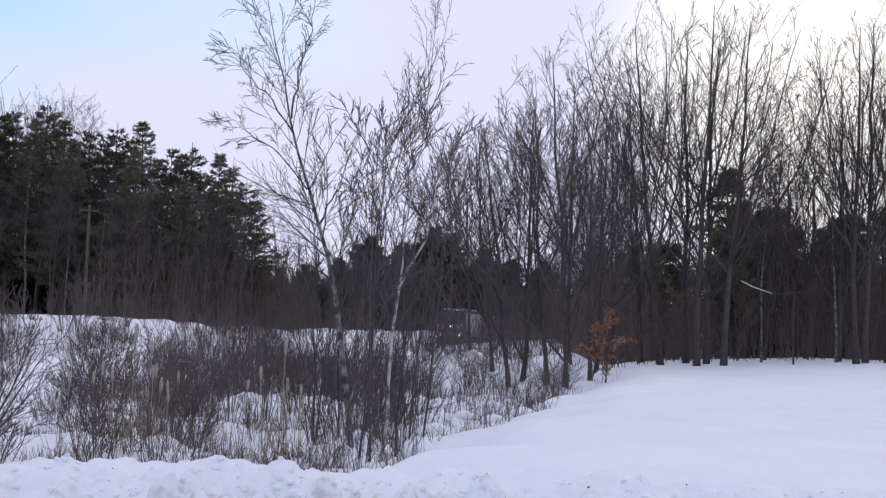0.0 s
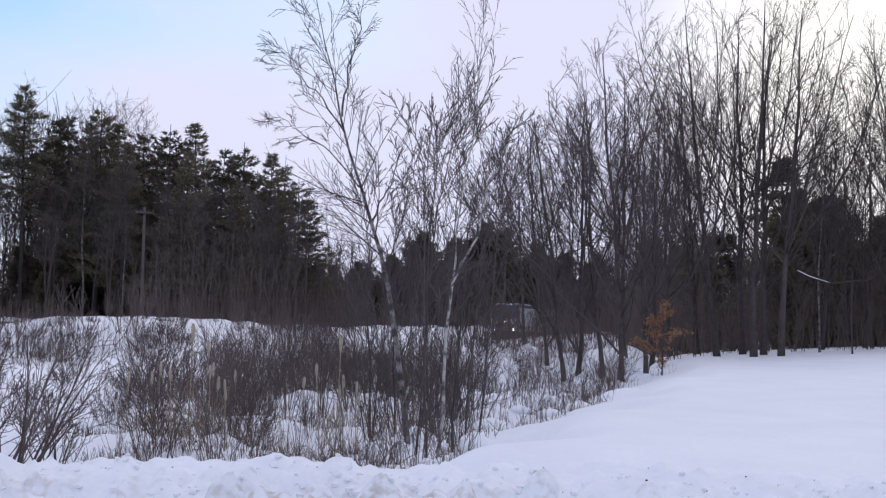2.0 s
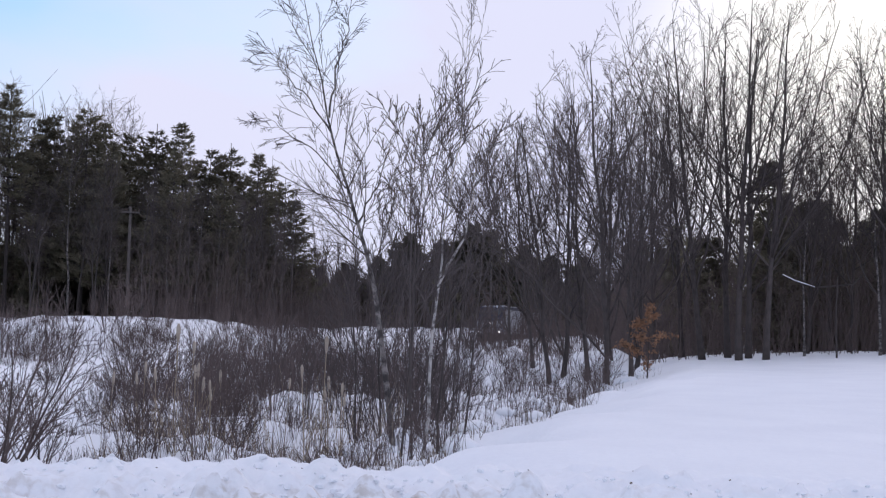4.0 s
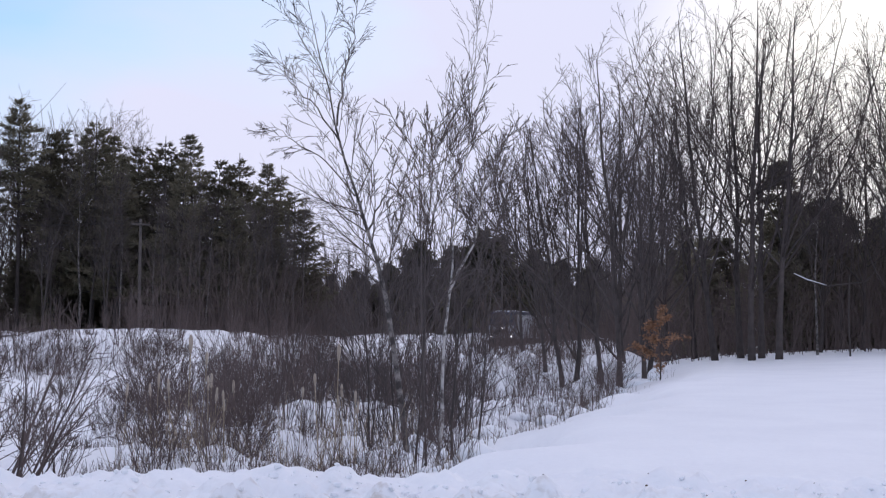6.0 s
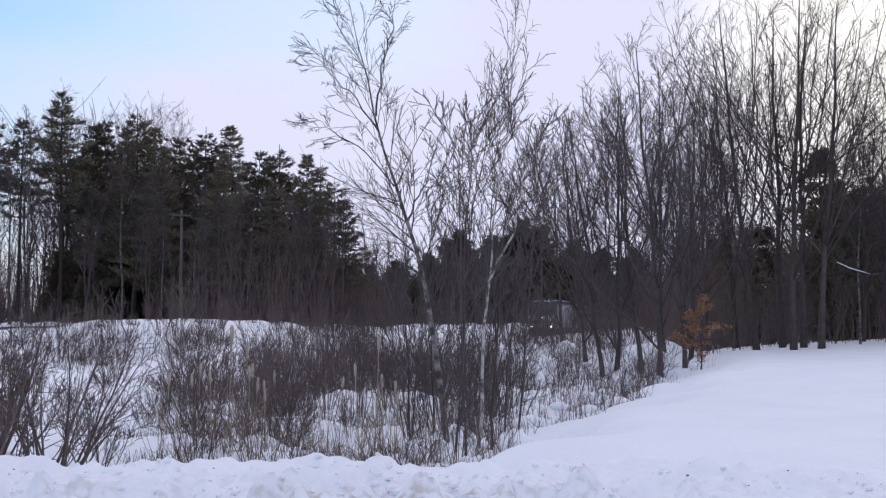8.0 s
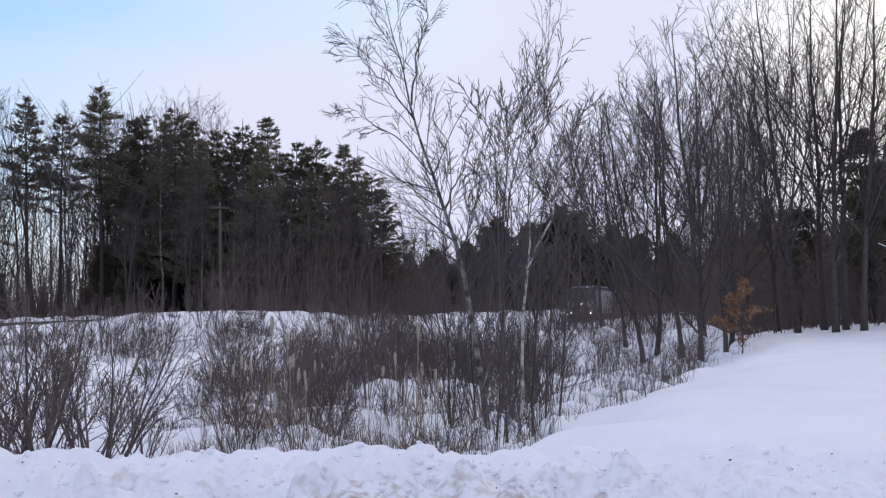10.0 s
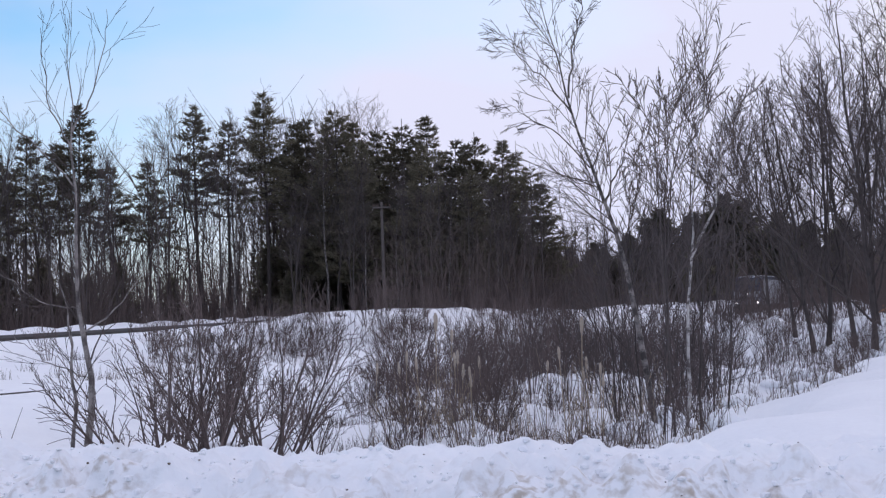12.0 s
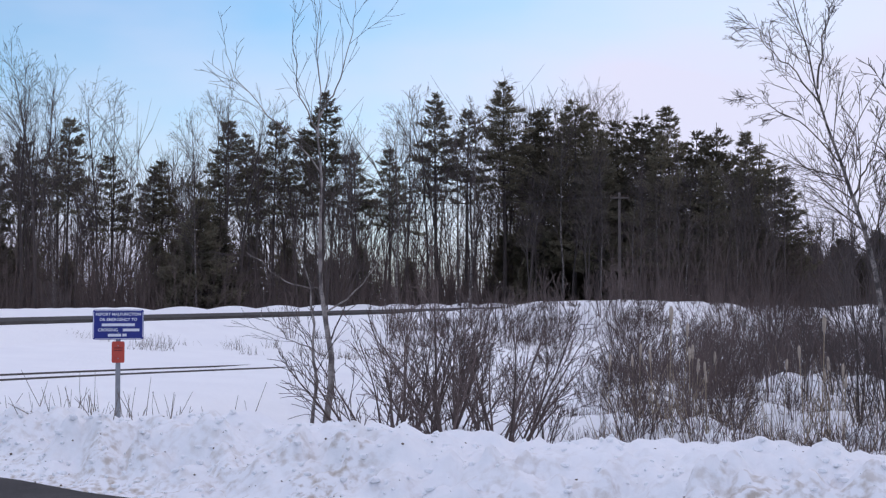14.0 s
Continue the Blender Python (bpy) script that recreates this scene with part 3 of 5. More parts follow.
def pine(name, seed, height, spread, bare, tufts, label, group="", tuft=1.0, gaps=0.13):
    """An evergreen: straight trunk and whorls of boughs, each a flat plate of needle sprays with gaps between the tiers."""
    rng = np.random.default_rng(seed)
    root = thing(name, label, "tree", group)
    pts, _ = wander(rng, (0, 0, 0), (0, 0, 1), height, 10, 0.015, 0.05)
    v, f = [], []
    tube(v, f, pts, np.linspace(0.2, 0.03, 11), 6)
    sprays = []
    z = height * bare
    while z < height * 0.985:
        up = (z / height - bare) / (1 - bare)
        reach = (spread * (1 - up) ** 0.85 * (0.62 + 0.5 * min(1, up * 4 + 0.3)) + 0.22) * rng.uniform(0.55, 1.2)
        g = z / height * 10
        i = min(int(g), 9)
        here = pts[i] + (pts[i + 1] - pts[i]) * (g - i)
        turn = rng.uniform(0, 6.28)
        for q in range(rng.integers(5, 8)):
            if rng.random() < gaps:
                continue
            a = turn + q * 1.05 + rng.normal(0, 0.25)
            ln = reach * rng.uniform(0.4, 1.2)
            d = np.array([math.cos(a), math.sin(a), rng.normal(0.1, 0.14) + 0.5 * up ** 3])
            bp, _ = wander(rng, here, d, ln, 3, 0.07, 0.05)
            tube(v, f, bp, np.linspace(0.045 * (1 - up) + 0.012, 0.008, 4), 3)
            n = max(10, int(tufts * ln))
            fr = rng.uniform(0.18, 1.03, n) ** 0.7 * 3
            k = np.minimum(fr.astype(int), 2)
            c = bp[k] + (bp[k + 1] - bp[k]) * (fr - k)[:, None]
            ahead = np.array([math.cos(a), math.sin(a), 0.0])
            across = np.array([-ahead[1], ahead[0], 0.0])
            off = rng.uniform(-1, 1, n)
            wide = 0.36 * ln * (1 - 0.55 * fr / 3) + 0.12
            c = c + across * (off * wide)[:, None] + ahead * (np.abs(off) * wide * 0.35)[:, None] + rng.normal(0, 1, (n, 3)) * np.array([0.08, 0.08, 0.09]) * tuft
            for e in range(4):
                t = ahead * rng.uniform(0.2, 1.1, (n, 1)) + across * (off * 0.7 + rng.normal(0, 0.4, n))[:, None] + np.array([0, 0, 1.0]) * rng.normal(0.3, 0.32, (n, 1))
                t *= (rng.uniform(0.2, 0.42, n) * tuft / np.linalg.norm(t, axis=1))[:, None]
                w1 = np.cross(t, rng.normal(0, 1, (n, 3)))
                w1 *= (np.linalg.norm(t, axis=1) * 0.13 / (np.linalg.norm(w1, axis=1) + 1e-9))[:, None]
                sprays.append(np.stack([c - w1, c + w1, c + t + w1 * 0.3], 1))
        z += rng.uniform(0.016, 0.045) * height
    mesh_object("trunk", v, f, BARK, root)
    nv = np.concatenate(sprays).reshape(-1, 3)
    mesh_object("crown", nv.tolist(), np.arange(len(nv)).reshape(-1, 3).tolist(), NEEDLE, root)
    return root


dense = [pine("white_pine", 41 + q, 20, 4.9, 0.2, 15, "tall dark green white pine in a dense stand", "dense pine stand", 1.25, 0.1) for q in range(3)]
open_pines = [pine("open_pine", 51 + q, 20, 3.3, 0.52, 17, "tall thin pine with a bare lower trunk", "pines in the left wood", 1.15, 0.2) for q in range(3)]
# main crowns of the dense stand: azimuth, distance, height
STAND = [(-8.0, 111, 10.6), (-8.6, 112, 12.8), (-9.2, 116, 14.6), (-9.9, 113, 15.3), (-10.95, 115, 16.4), (-11.8, 113, 15.4), (-12.85, 114, 17.0), (-13.9, 113, 16.8),
         (-15.0, 117, 16.4), (-16.0, 116, 17.0), (-16.9, 114, 18.4), (-18.2, 120, 17.6), (-13.4, 106, 13.6), (-11.2, 105, 12.4), (-15.9, 108, 14.4)]
deal(dense, [(*polar(a, d), h / 20, 37.0 * q) for q, (a, d, h) in enumerate(STAND)] + [(*polar(a - 0.5, d + 7), h / 20 * 0.95, 61.0 * q) for q, (a, d, h) in enumerate(STAND[2:12])])
LEFT = [(-19.9, 112, 18.8), (-18.7, 116, 17.0), (-21.6, 114, 17.2), (-22.9, 113, 18.4), (-24.9, 117, 15), (-26.3, 113, 14.0), (-27.75, 108, 18.3), (-28.5, 112, 16.0), (-29.9, 110, 16.2),
        (-30.9, 112, 15.2), (-31.9, 107, 16.1), (-34.5, 112, 13.0), (-35.0, 108, 12), (-36.6, 112, 13.5), (-38.4, 106, 15.5), (-40.0, 112, 14.5), (-41.4, 108, 13)]
deal(open_pines, [(*polar(a, d), h / 20, 53.0 * q) for q, (a, d, h) in enumerate(LEFT)])
round_pines = [pine("round_pine", 61 + q, 16, 6.5, 0.04, 22, "far rounded pine, blackish green, beyond the railway", "far pines", 2.6, 0.03) for q in range(2)]
deal(round_pines, [(*polar(a, d), h / 16, 71.0 * q) for q, (a, d, h) in enumerate(((-3.2, 205, 14.5), (-1.9, 210, 14.0), (-0.4, 200, 15.5), (0.5, 206, 15), (1.9, 200, 14), (3.0, 207, 13), (4.2, 205, 12), (-4.6, 215, 11.5), (-5.8, 210, 10)))])
hemlocks = [pine("hemlock_tree", 71 + q, 14, 4.0, 0.05, 9, "dark evergreen filling the shade of the wood", "evergreens in the wood", 1.6, 0.22) for q in range(2)]
deal(hemlocks, [(*polar(R.uniform(7.0, 22), R.uniform(78, 112)), R.uniform(0.35, 0.62), R.uniform(0, 360)) for q in range(22)] + [(*polar(R.uniform(13, 22), R.uniform(84, 108)), R.uniform(0.55, 0.8), R.uniform(0, 360)) for q in range(9)] + [(*polar(a, d), s, 90 * s) for a, d, s in ((12.1, 72, 0.72), (12.7, 74, 0.62), (13.6, 76, 0.6), (16.9, 76, 0.58), (15.0, 74, 0.5), (18.4, 78, 0.62), (10.0, 80, 0.5), (8.2, 82, 0.5))]
     + [(*polar(7.0 + 1.2 * q, 90 + 9 * math.sin(2.3 * q)), 0.54 + 0.12 * math.sin(1.7 * q), 47.0 * q) for q in range(13)])
# evergreens that close the view along the railway
screen = []
for q in range(44):
    x, y = polar(-8.5 + 0.36 * q + R.uniform(-0.15, 0.15), R.uniform(165, 240))
    if abs(x - track_x(y)) > 6:
        screen.append((x, y, R.uniform(0.42, 0.62), 31.0 * q))
deal([pine("hemlock_tree", 76 + q, 14, 4.6, 0.02, 14, "far dark evergreen beside the railway", "evergreens along the railway", 2.3, 0.04) for q in range(2)], screen)
deal([pine("hemlock_tree", 74, 11, 3.4, 0.03, 14, "dark evergreen filling the edge of the far wood", "evergreens in the far wood", 1.5)], [(*polar(R.uniform(-44, -19), R.uniform(106, 122)), R.uniform(0.35, 0.7), R.uniform(0, 360)) for q in range(26)] + [(*polar(-19 + 0.8 * q, 126 + 4 * math.sin(q * 2.0)), 0.62 + 0.1 * math.sin(q * 3.1), 61.0 * q) for q in range(15)] + [(*polar(-33.0, 92), 0.75, 10), (*polar(-32.2, 94), 0.65, 100)])


# ---- near birches ----
BIRCH_SPEC = [level(10, 0.02, 0.012, 28, 0.2, 0.72, 0.185, 0.42, 0.36, 0.12, thin=0.0036),
              level(6, 0.07, 0.04, 6, 0.12, 0.5, 0.55, 0.35, 0.6, 0.4),
              level(4, 0.08, 0.01, 4, 0.15, 0.5, 0.55, 0.35, 0.7, 0.5),
              level(3, 0.10, -0.02, 0)]



def by_sight(az, d, el):
    """A place d metres off at an azimuth and elevation from the eye."""
    x, y = polar(az, d)
    return np.array([x, y, EYE + d * math.tan(radians(el))])


def guided_tree(name, seed, stems, spec, label, bark, twig, group=""):
    """A leafless tree whose main stems follow given bends (points relative to the first stem's foot)."""
    rng = np.random.default_rng(seed)
    root = thing(name, label, "tree", group)
    foot = np.array(stems[0][0][0])
    out = [[] for _ in spec]
    for pts, r in stems:
        pts = np.array(pts) - foot
        t = np.linspace(0, len(pts) - 1, 13)
        line = np.stack([np.interp(t, np.arange(len(pts)), pts[:, c]) for c in range(3)], 1)
        line[1:-1] = (line[:-2] + 2 * line[1:-1] + line[2:]) / 4
        line[1:-1] += rng.normal(0, 0.02, (11, 3))
        radii = 0.0035 + (r - 0.0035) * (1 - np.linspace(0, 1, 13)) ** 1.25
        out[0].append((line, radii))
        s, length = spec[0], float(np.linalg.norm(line[-1] - line[0]))
        count = s["kids"] if length > 4 else max(5, int(s["kids"] * length / 6.5))
        length = max(length, 3.8)
        for q in range(count):
            fr = s["start"] + (1 - s["start"]) * (q + rng.uniform(0, 1)) / count
            g = fr * 12
            i = min(int(g), 11)
            way = line[i + 1] - line[i]
            way /= np.linalg.norm(way)
            size = length * s["ratio"] * (1 - s["shrink"] * fr) * rng.uniform(0.6, 1.25)
            grow(rng, out, line[i] + (line[i + 1] - line[i]) * (g - i), side_way(rng, way, rng.normal(s["angle"], 0.15)), size, max(radii[i] * s["slim"], 0.0042), 1, spec)
    for pts, radii in out[0]:
        v, f = [], []
        tube(v, f, pts, radii, 7)
        mesh_object("trunk" if radii is out[0][0][1] else "limb", v, f, bark, root, smooth=True)
    v, f = [], []
    for lv in range(1, len(spec)):
        for pts, radii in out[lv]:
            tube(v, f, pts, radii, 4 if lv == 1 else 3)
    mesh_object("crown", v, f, twig, root)
    root.location = foot
    return root


def rooted(az, d):
    x, y = polar(az, d)
    return np.array([x, y, ground_at(x, y) - 0.05])


guided_tree("leaning_birch", 81, [([rooted(-3.6, 22), by_sight(-4.3, 22, -0.4), by_sight(-5.0, 22.1, 3.0), by_sight(-5.9, 22.2, 5.6), by_sight(-6.8, 22.4, 8.8), by_sight(-7.5, 22.5, 11.6), by_sight(-8.4, 22.6, 15.4)], 0.055),
                                   ([by_sight(-6.75, 22.4, 8.7), by_sight(-6.6, 22.2, 10.4), by_sight(-6.1, 22.1, 12.4), by_sight(-5.8, 22, 14.6)], 0.02),
                                   ([by_sight(-6.6, 22.3, 8.0), by_sight(-7.6, 22.6, 9.4), by_sight(-8.8, 22.8, 10.6), by_sight(-9.5, 22.9, 11.6)], 0.018),
                                   ([by_sight(-5.95, 22.2, 5.7), by_sight(-7.2, 22.5, 7.2), by_sight(-8.6, 22.8, 8.0), by_sight(-9.6, 23, 8.8)], 0.016),
                                   ([by_sight(-5.4, 22.1, 4.2), by_sight(-4.6, 22, 5.8), by_sight(-3.9, 21.9, 8.2)], 0.02)],
            BIRCH_SPEC, "tall leaning grey birch, leafless, with a fine twiggy crown", BIRCH_DARK, TWIG, "birches by the hollow")
guided_tree("white_birch", 82, [([rooted(-2.4, 21), by_sight(-2.0, 21, -1.5), by_sight(-1.85, 21, 2.6), by_sight(-1.5, 21, 5), by_sight(-0.9, 21, 9), by_sight(-0.55, 21, 14.4)], 0.031),
                                ([by_sight(-1.9, 21, 1.6), by_sight(-1.2, 21, 2.9), by_sight(-0.6, 21, 4.4), by_sight(-0.2, 21.2, 8)], 0.03)],
            [level(10, 0.02, 0.012, 15, 0.25, 0.55, 0.2, 0.4, 0.4, 0.12, thin=0.003)] + BIRCH_SPEC[1:], "slim white birch with a forked leafless stem", BIRCH, TWIG, "birches by the hollow")
SAPLING = [level(8, 0.03, 0.02, 11, 0.25, 0.45, 0.3, 0.4, 0.5, 0.15, thin=0.0055), level(5, 0.08, 0.06, 7, 0.2, 0.5, 0.45, 0.4, 0.6, 0.4), level(3, 0.12, 0.03, 3, 0.2, 0.5, 0.5, 0.4, 0.6, 0.5), level(2, 0.12, 0.03, 0)]
for k, (az, d, az2, top, r) in enumerate(((-3.1, 22.5, -2.4, 8.5, 0.024), (-2.8, 20.5, -3.2, 7.6, 0.02), (-1.7, 23, -0.5, 8.2, 0.024), (-4.2, 24, -4.3, 5.5, 0.02), (-3.3, 21.5, -1.7, 9.0, 0.02), (-5.2, 25, -5.5, 5.2, 0.02), (-1.2, 24, 0.4, 8.0, 0.02), (-2.2, 23.5, -1.2, 9.4, 0.02), (-0.6, 26, 0.8, 6.8, 0.02))):
    mid = by_sight((az + az2) / 2 - 0.12, d, top * 0.45)
    guided_tree("sapling", 90 + k, [([rooted(az, d), mid, by_sight(az2, d, top)], r)], SAPLING, "thin leafless grey sapling beside the birches", BARK, TWIG, "saplings by the birches")

# young tree behind the verge, two stems, open ascending crown
guided_tree("young_maple", 101, [([rooted(-27.6, 20), by_sight(-27.35, 20, -3.4), by_sight(-27.75, 20, 0), by_sight(-27.8, 20, 4), by_sight(-28.0, 20, 8), by_sight(-27.9, 20, 12.6)], 0.062),
                                 ([rooted(-28.1, 20), by_sight(-28.1, 20, -2.5), by_sight(-28.3, 20, 0.5), by_sight(-28.9, 20, 3)], 0.035),
                                 ([by_sight(-27.9, 20, 5.5), by_sight(-29.6, 20.2, 7.4), by_sight(-31.4, 20.3, 9.2), by_sight(-32.0, 20.3, 10.6)], 0.013),
                                 ([by_sight(-27.9, 20, 7.8), by_sight(-27.2, 19.8, 9), by_sight(-26.6, 19.7, 11), by_sight(-26.4, 19.7, 12.8)], 0.015),
                                 ([by_sight(-27.9, 20, 7.0), by_sight(-28.9, 20.1, 9), by_sight(-29.1, 20.2, 12)], 0.014),
                                 ([by_sight(-27.7, 20, -0.6), by_sight(-26.4, 19.8, 0.2), by_sight(-25.2, 19.6, 2.0), by_sight(-24.6, 19.6, 3.0)], 0.015),
                                 ([by_sight(-27.75, 20, 0.4), by_sight(-29.3, 20.2, 0.7), by_sight(-31.0, 20.4, 2.0)], 0.013),
                                 ([by_sight(-27.6, 20, -2.4), by_sight(-29.2, 19.7, -1.6), by_sight(-30.4, 19.5, -0.6)], 0.011)],
            [level(8, 0.03, 0.02, 18, 0.25, 0.45, 0.26, 0.4, 0.4, 0.15, thin=0.003), level(5, 0.08, 0.05, 4, 0.2, 0.5, 0.45, 0.4, 0.55, 0.3), level(3, 0.12, 0.03, 0)],
            "young leafless maple with a slender pale trunk on the snow", PALE_BARK, TWIG)


# ---- shrubs ----
SHRUB_SPEC = [level(5, 0.06, 0.02, 5, 0.25, 0.5, 0.42, 0.4, 0.55, 0.3, thin=0.0045), level(3, 0.11, 0.05, 4, 0.2, 0.5, 0.5, 0.4, 0.6, 0.4), level(2, 0.13, 0.03, 0)]


def shrub(name, seed, count, height, lean, label, group, stem=SHRUB, twig=SHRUB, r=0.016, spec=SHRUB_SPEC, single=False):
    """Many-stemmed bush; with single, every stem is a part of its own with its twigs under it."""
    rng = np.random.default_rng(seed)
    root = thing(name, label, "shrub", group)
    sv, sf, tv, tf = [], [], [], []
    for q in range(count):
        a = rng.uniform(0, 2 * math.pi)
        k = rng.uniform(0.15, 1) * lean
        out = [[] for _ in spec]
        grow(rng, out, (0.5 * k * math.cos(a), 0.5 * k * math.sin(a), 0), (k * math.cos(a), k * math.sin(a), 1), height * rng.uniform(0.45, 1.05), r * rng.uniform(0.7, 1.3), 0, spec)
        if single:
            sv, sf, tv, tf = [], [], [], []
        for pts, radii in out[0]:
            tube(sv, sf, pts, radii, 5 if single else 3)
        for lv in range(1, len(spec)):
            for pts, radii in out[lv]:
                tube(tv, tf, pts, radii, 3)
        if single:
            one = mesh_object("stem", sv, sf, stem, root, smooth=True)
            tagged(mesh_object("twig_spray", tv, tf, twig, one), kind="stuff")
    if not single:
        tagged(mesh_object("stem_clump", sv, sf, stem, root), kind="stuff")
        tagged(mesh_object("twig_spray", tv, tf, twig, root), kind="stuff")
    return root


ALDER_SPEC = [level(6, 0.07, 0.03, 8, 0.22, 0.5, 0.42, 0.4, 0.5, 0.25, thin=0.0045), level(4, 0.12, 0.05, 5, 0.2, 0.5, 0.5, 0.4, 0.6, 0.4), level(3, 0.13, 0.03, 0)]
near_shrubs = [shrub("alder_shrub", 111 + q, 8, 2.35, 0.85, "dark leafless alder shrub fanning up from the snow", "alders behind the verge", r=0.023, spec=ALDER_SPEC, single=True) for q in range(3)]
deal(near_shrubs, [(*polar(a, d), s, t) for a, d, s, t in ((-24.4, 19.5, 1.05, 0), (-23.2, 19, 0.95, 80), (-21.8, 18.6, 1.0, 160), (-20.6, 19, 1.0, 240), (-24.9, 21.5, 0.9, 300),
                                                          (-22.4, 21, 1.05, 30), (-19.9, 21, 0.95, 120), (-18.3, 21, 0.6, 280))])
brush = [shrub("brush_shrub", 121 + q, 11, 1.7, 0.55, "leafless brown-grey brush shrub in the snowy hollow", "brush in the hollow", r=0.010) for q in range(4)]
spots = []
for q in range(34):
    a, d = R.uniform(-15.5, -1.2), R.uniform(18, 55)
    spots.append((*polar(a, d), R.uniform(0.4, 0.95) * (1.0 + 0.012 * (d - 17)), R.uniform(0, 360)))
for q in range(18):                      # dark brush before the snowy bank
    spots.append((*polar(R.uniform(-15, -10), R.uniform(24, 42)), R.uniform(0.75, 1.1), R.uniform(0, 360)))
for q in range(16):                      # darker tangle before the railway
    spots.append((*polar(R.uniform(-9.5, -3.0), R.uniform(34, 50)), R.uniform(0.9, 1.25), R.uniform(0, 360)))
for q in range(26):
    spots.append((*polar(R.uniform(-0.8, 5.5), R.uniform(36, 60)), R.uniform(0.6, 1.0), R.uniform(0, 360)))
for q in range(8):
    spots.append((*polar(R.uniform(-25, -14), R.uniform(30, 50)), R.uniform(0.5, 0.9), R.uniform(0, 360)))
deal(brush, [s for s in spots if abs(s[0] - track_x(s[1])) > 3 and s[0] < -3.6 + 0.195 * s[1]])
fine = [shrub("willow_brush", 126 + q, 10, 2.9, 0.36, "fine upright leafless brush crowding the birches", "brush round the birches", TWIG, TWIG, 0.011) for q in range(2)]
deal(fine, [(*polar(a, d), s, t) for a, d, s, t in ((-4.4, 25, 1.0, 0), (-3.6, 24, 0.9, 60), (-2.9, 26, 1.1, 120), (-2.2, 24, 0.95, 180), (-1.4, 26, 1.0, 240), (-5.3, 27, 1.0, 300), (-0.7, 29, 0.95, 30),
                                                    (-3.9, 30, 1.2, 90), (-2.5, 31, 1.25, 150), (-1.0, 33, 1.1, 210), (-6.2, 32, 1.1, 270), (-7.4, 30, 0.9, 330), (-8.8, 33, 1.0, 45), (-10.2, 29, 0.75, 105), (-4.9, 36, 1.3, 165))])
slope = []
for q in range(46):                      # on the bank beyond the railway
    y = R.uniform(42, 100)
    slope.append((float(track_x(y)) - R.uniform(3.2, 9), y, R.uniform(0.55, 1.2), R.uniform(0, 360)))
place(shrub("slope_shrub", 129, 11, 1.9, 0.6, "small dark leafless shrub on the snowy railway bank", "shrubs on the railway bank", r=0.012), slope)


def on_ground(az, el, near=14.0):
    """Where a sight line meets the snow beyond the verge."""
    d = np.arange(near, 110, 0.25)
    hit = land(d * math.sin(radians(az)), d * math.cos(radians(az))) >= EYE + d * math.tan(radians(el))
    return polar(az, float(d[np.argmax(hit)]) if hit.any() else 60.0)


bushes = [shrub("russet_bush", 136 + q, 26, 1.25, 0.8, "dense low russet bush on the snowy bank", "russet bushes", RUSSET, RUSSET, 0.009) for q in range(2)]
deal(bushes, [(*on_ground(a, e), sc, 70.0 * q) for q, (a, e, sc) in enumerate((
    (-14.6, -1.4, 1.0), (-14.0, -1.3, 1.1), (-13.4, -1.4, 1.0), (-15.8, -4.2, 0.62), (-15.3, -3.6, 0.6), (-16.2, -4.6, 0.5), (-18.9, -2.0, 0.6), (-17.9, -1.3, 0.7), (-17.2, -1.2, 0.7), (-19.4, -1.4, 0.7),
    (-18.0, -3.0, 0.5), (-19.2, -3.9, 0.45), (-11.5, -3.0, 0.8), (-10.6, -2.3, 0.9), (-9.6, -2.8, 0.95), (-8.8, -3.2, 0.8), (-8.2, -2.4, 1.0), (-7.2, -2.8, 0.95), (-6.4, -2.1, 1.0), (-7.6, -1.6, 1.1), (-6.0, -3.4, 0.8),
    (-10.0, -1.3, 0.9), (-12.0, -4.3, 0.55), (-13.2, -3.6, 0.6), (-5.0, -2.6, 0.9), (-4.2, -3.4, 0.7), (-20.6, -3.0, 0.55), (-21.8, -2.2, 0.6), (-22.8, -1.5, 0.6), (-24.4, -1.4, 0.55)))])
thickets = [shrub("thicket", 131 + q, 15, 5.4, 0.55, "tall tangled leafless thicket, purplish brown", "thickets beyond the road", RUSSET if q == 1 else SHRUB, RUSSET if q == 1 else TWIG, 0.03,
                  [level(5, 0.07, 0.02, 6, 0.2, 0.55, 0.4, 0.4, 0.55, 0.3, thin=0.010), level(3, 0.12, 0.05, 5, 0.2, 0.6, 0.5, 0.4, 0.6, 0.4), level(2, 0.14, 0.02, 0)]) for q in range(3)]
spots = []
for q in range(10):
    spots.append((*polar(R.uniform(-43, -7), R.uniform(80, 104)), R.uniform(0.6, 1.05), R.uniform(0, 360)))
for q in range(15):
    spots.append((*polar(R.uniform(-9, 7), R.uniform(80, 150)), R.uniform(0.5, 1.1), R.uniform(0, 360)))
for q in range(7):
    spots.append((*polar(R.uniform(6, 22), R.uniform(70, 95)), R.uniform(0.5, 0.9), R.uniform(0, 360)))
deal(thickets, [s for s in spots if abs(s[0] - track_x(s[1])) > 5 and abs(s[0] - ROAD_X) > 8])


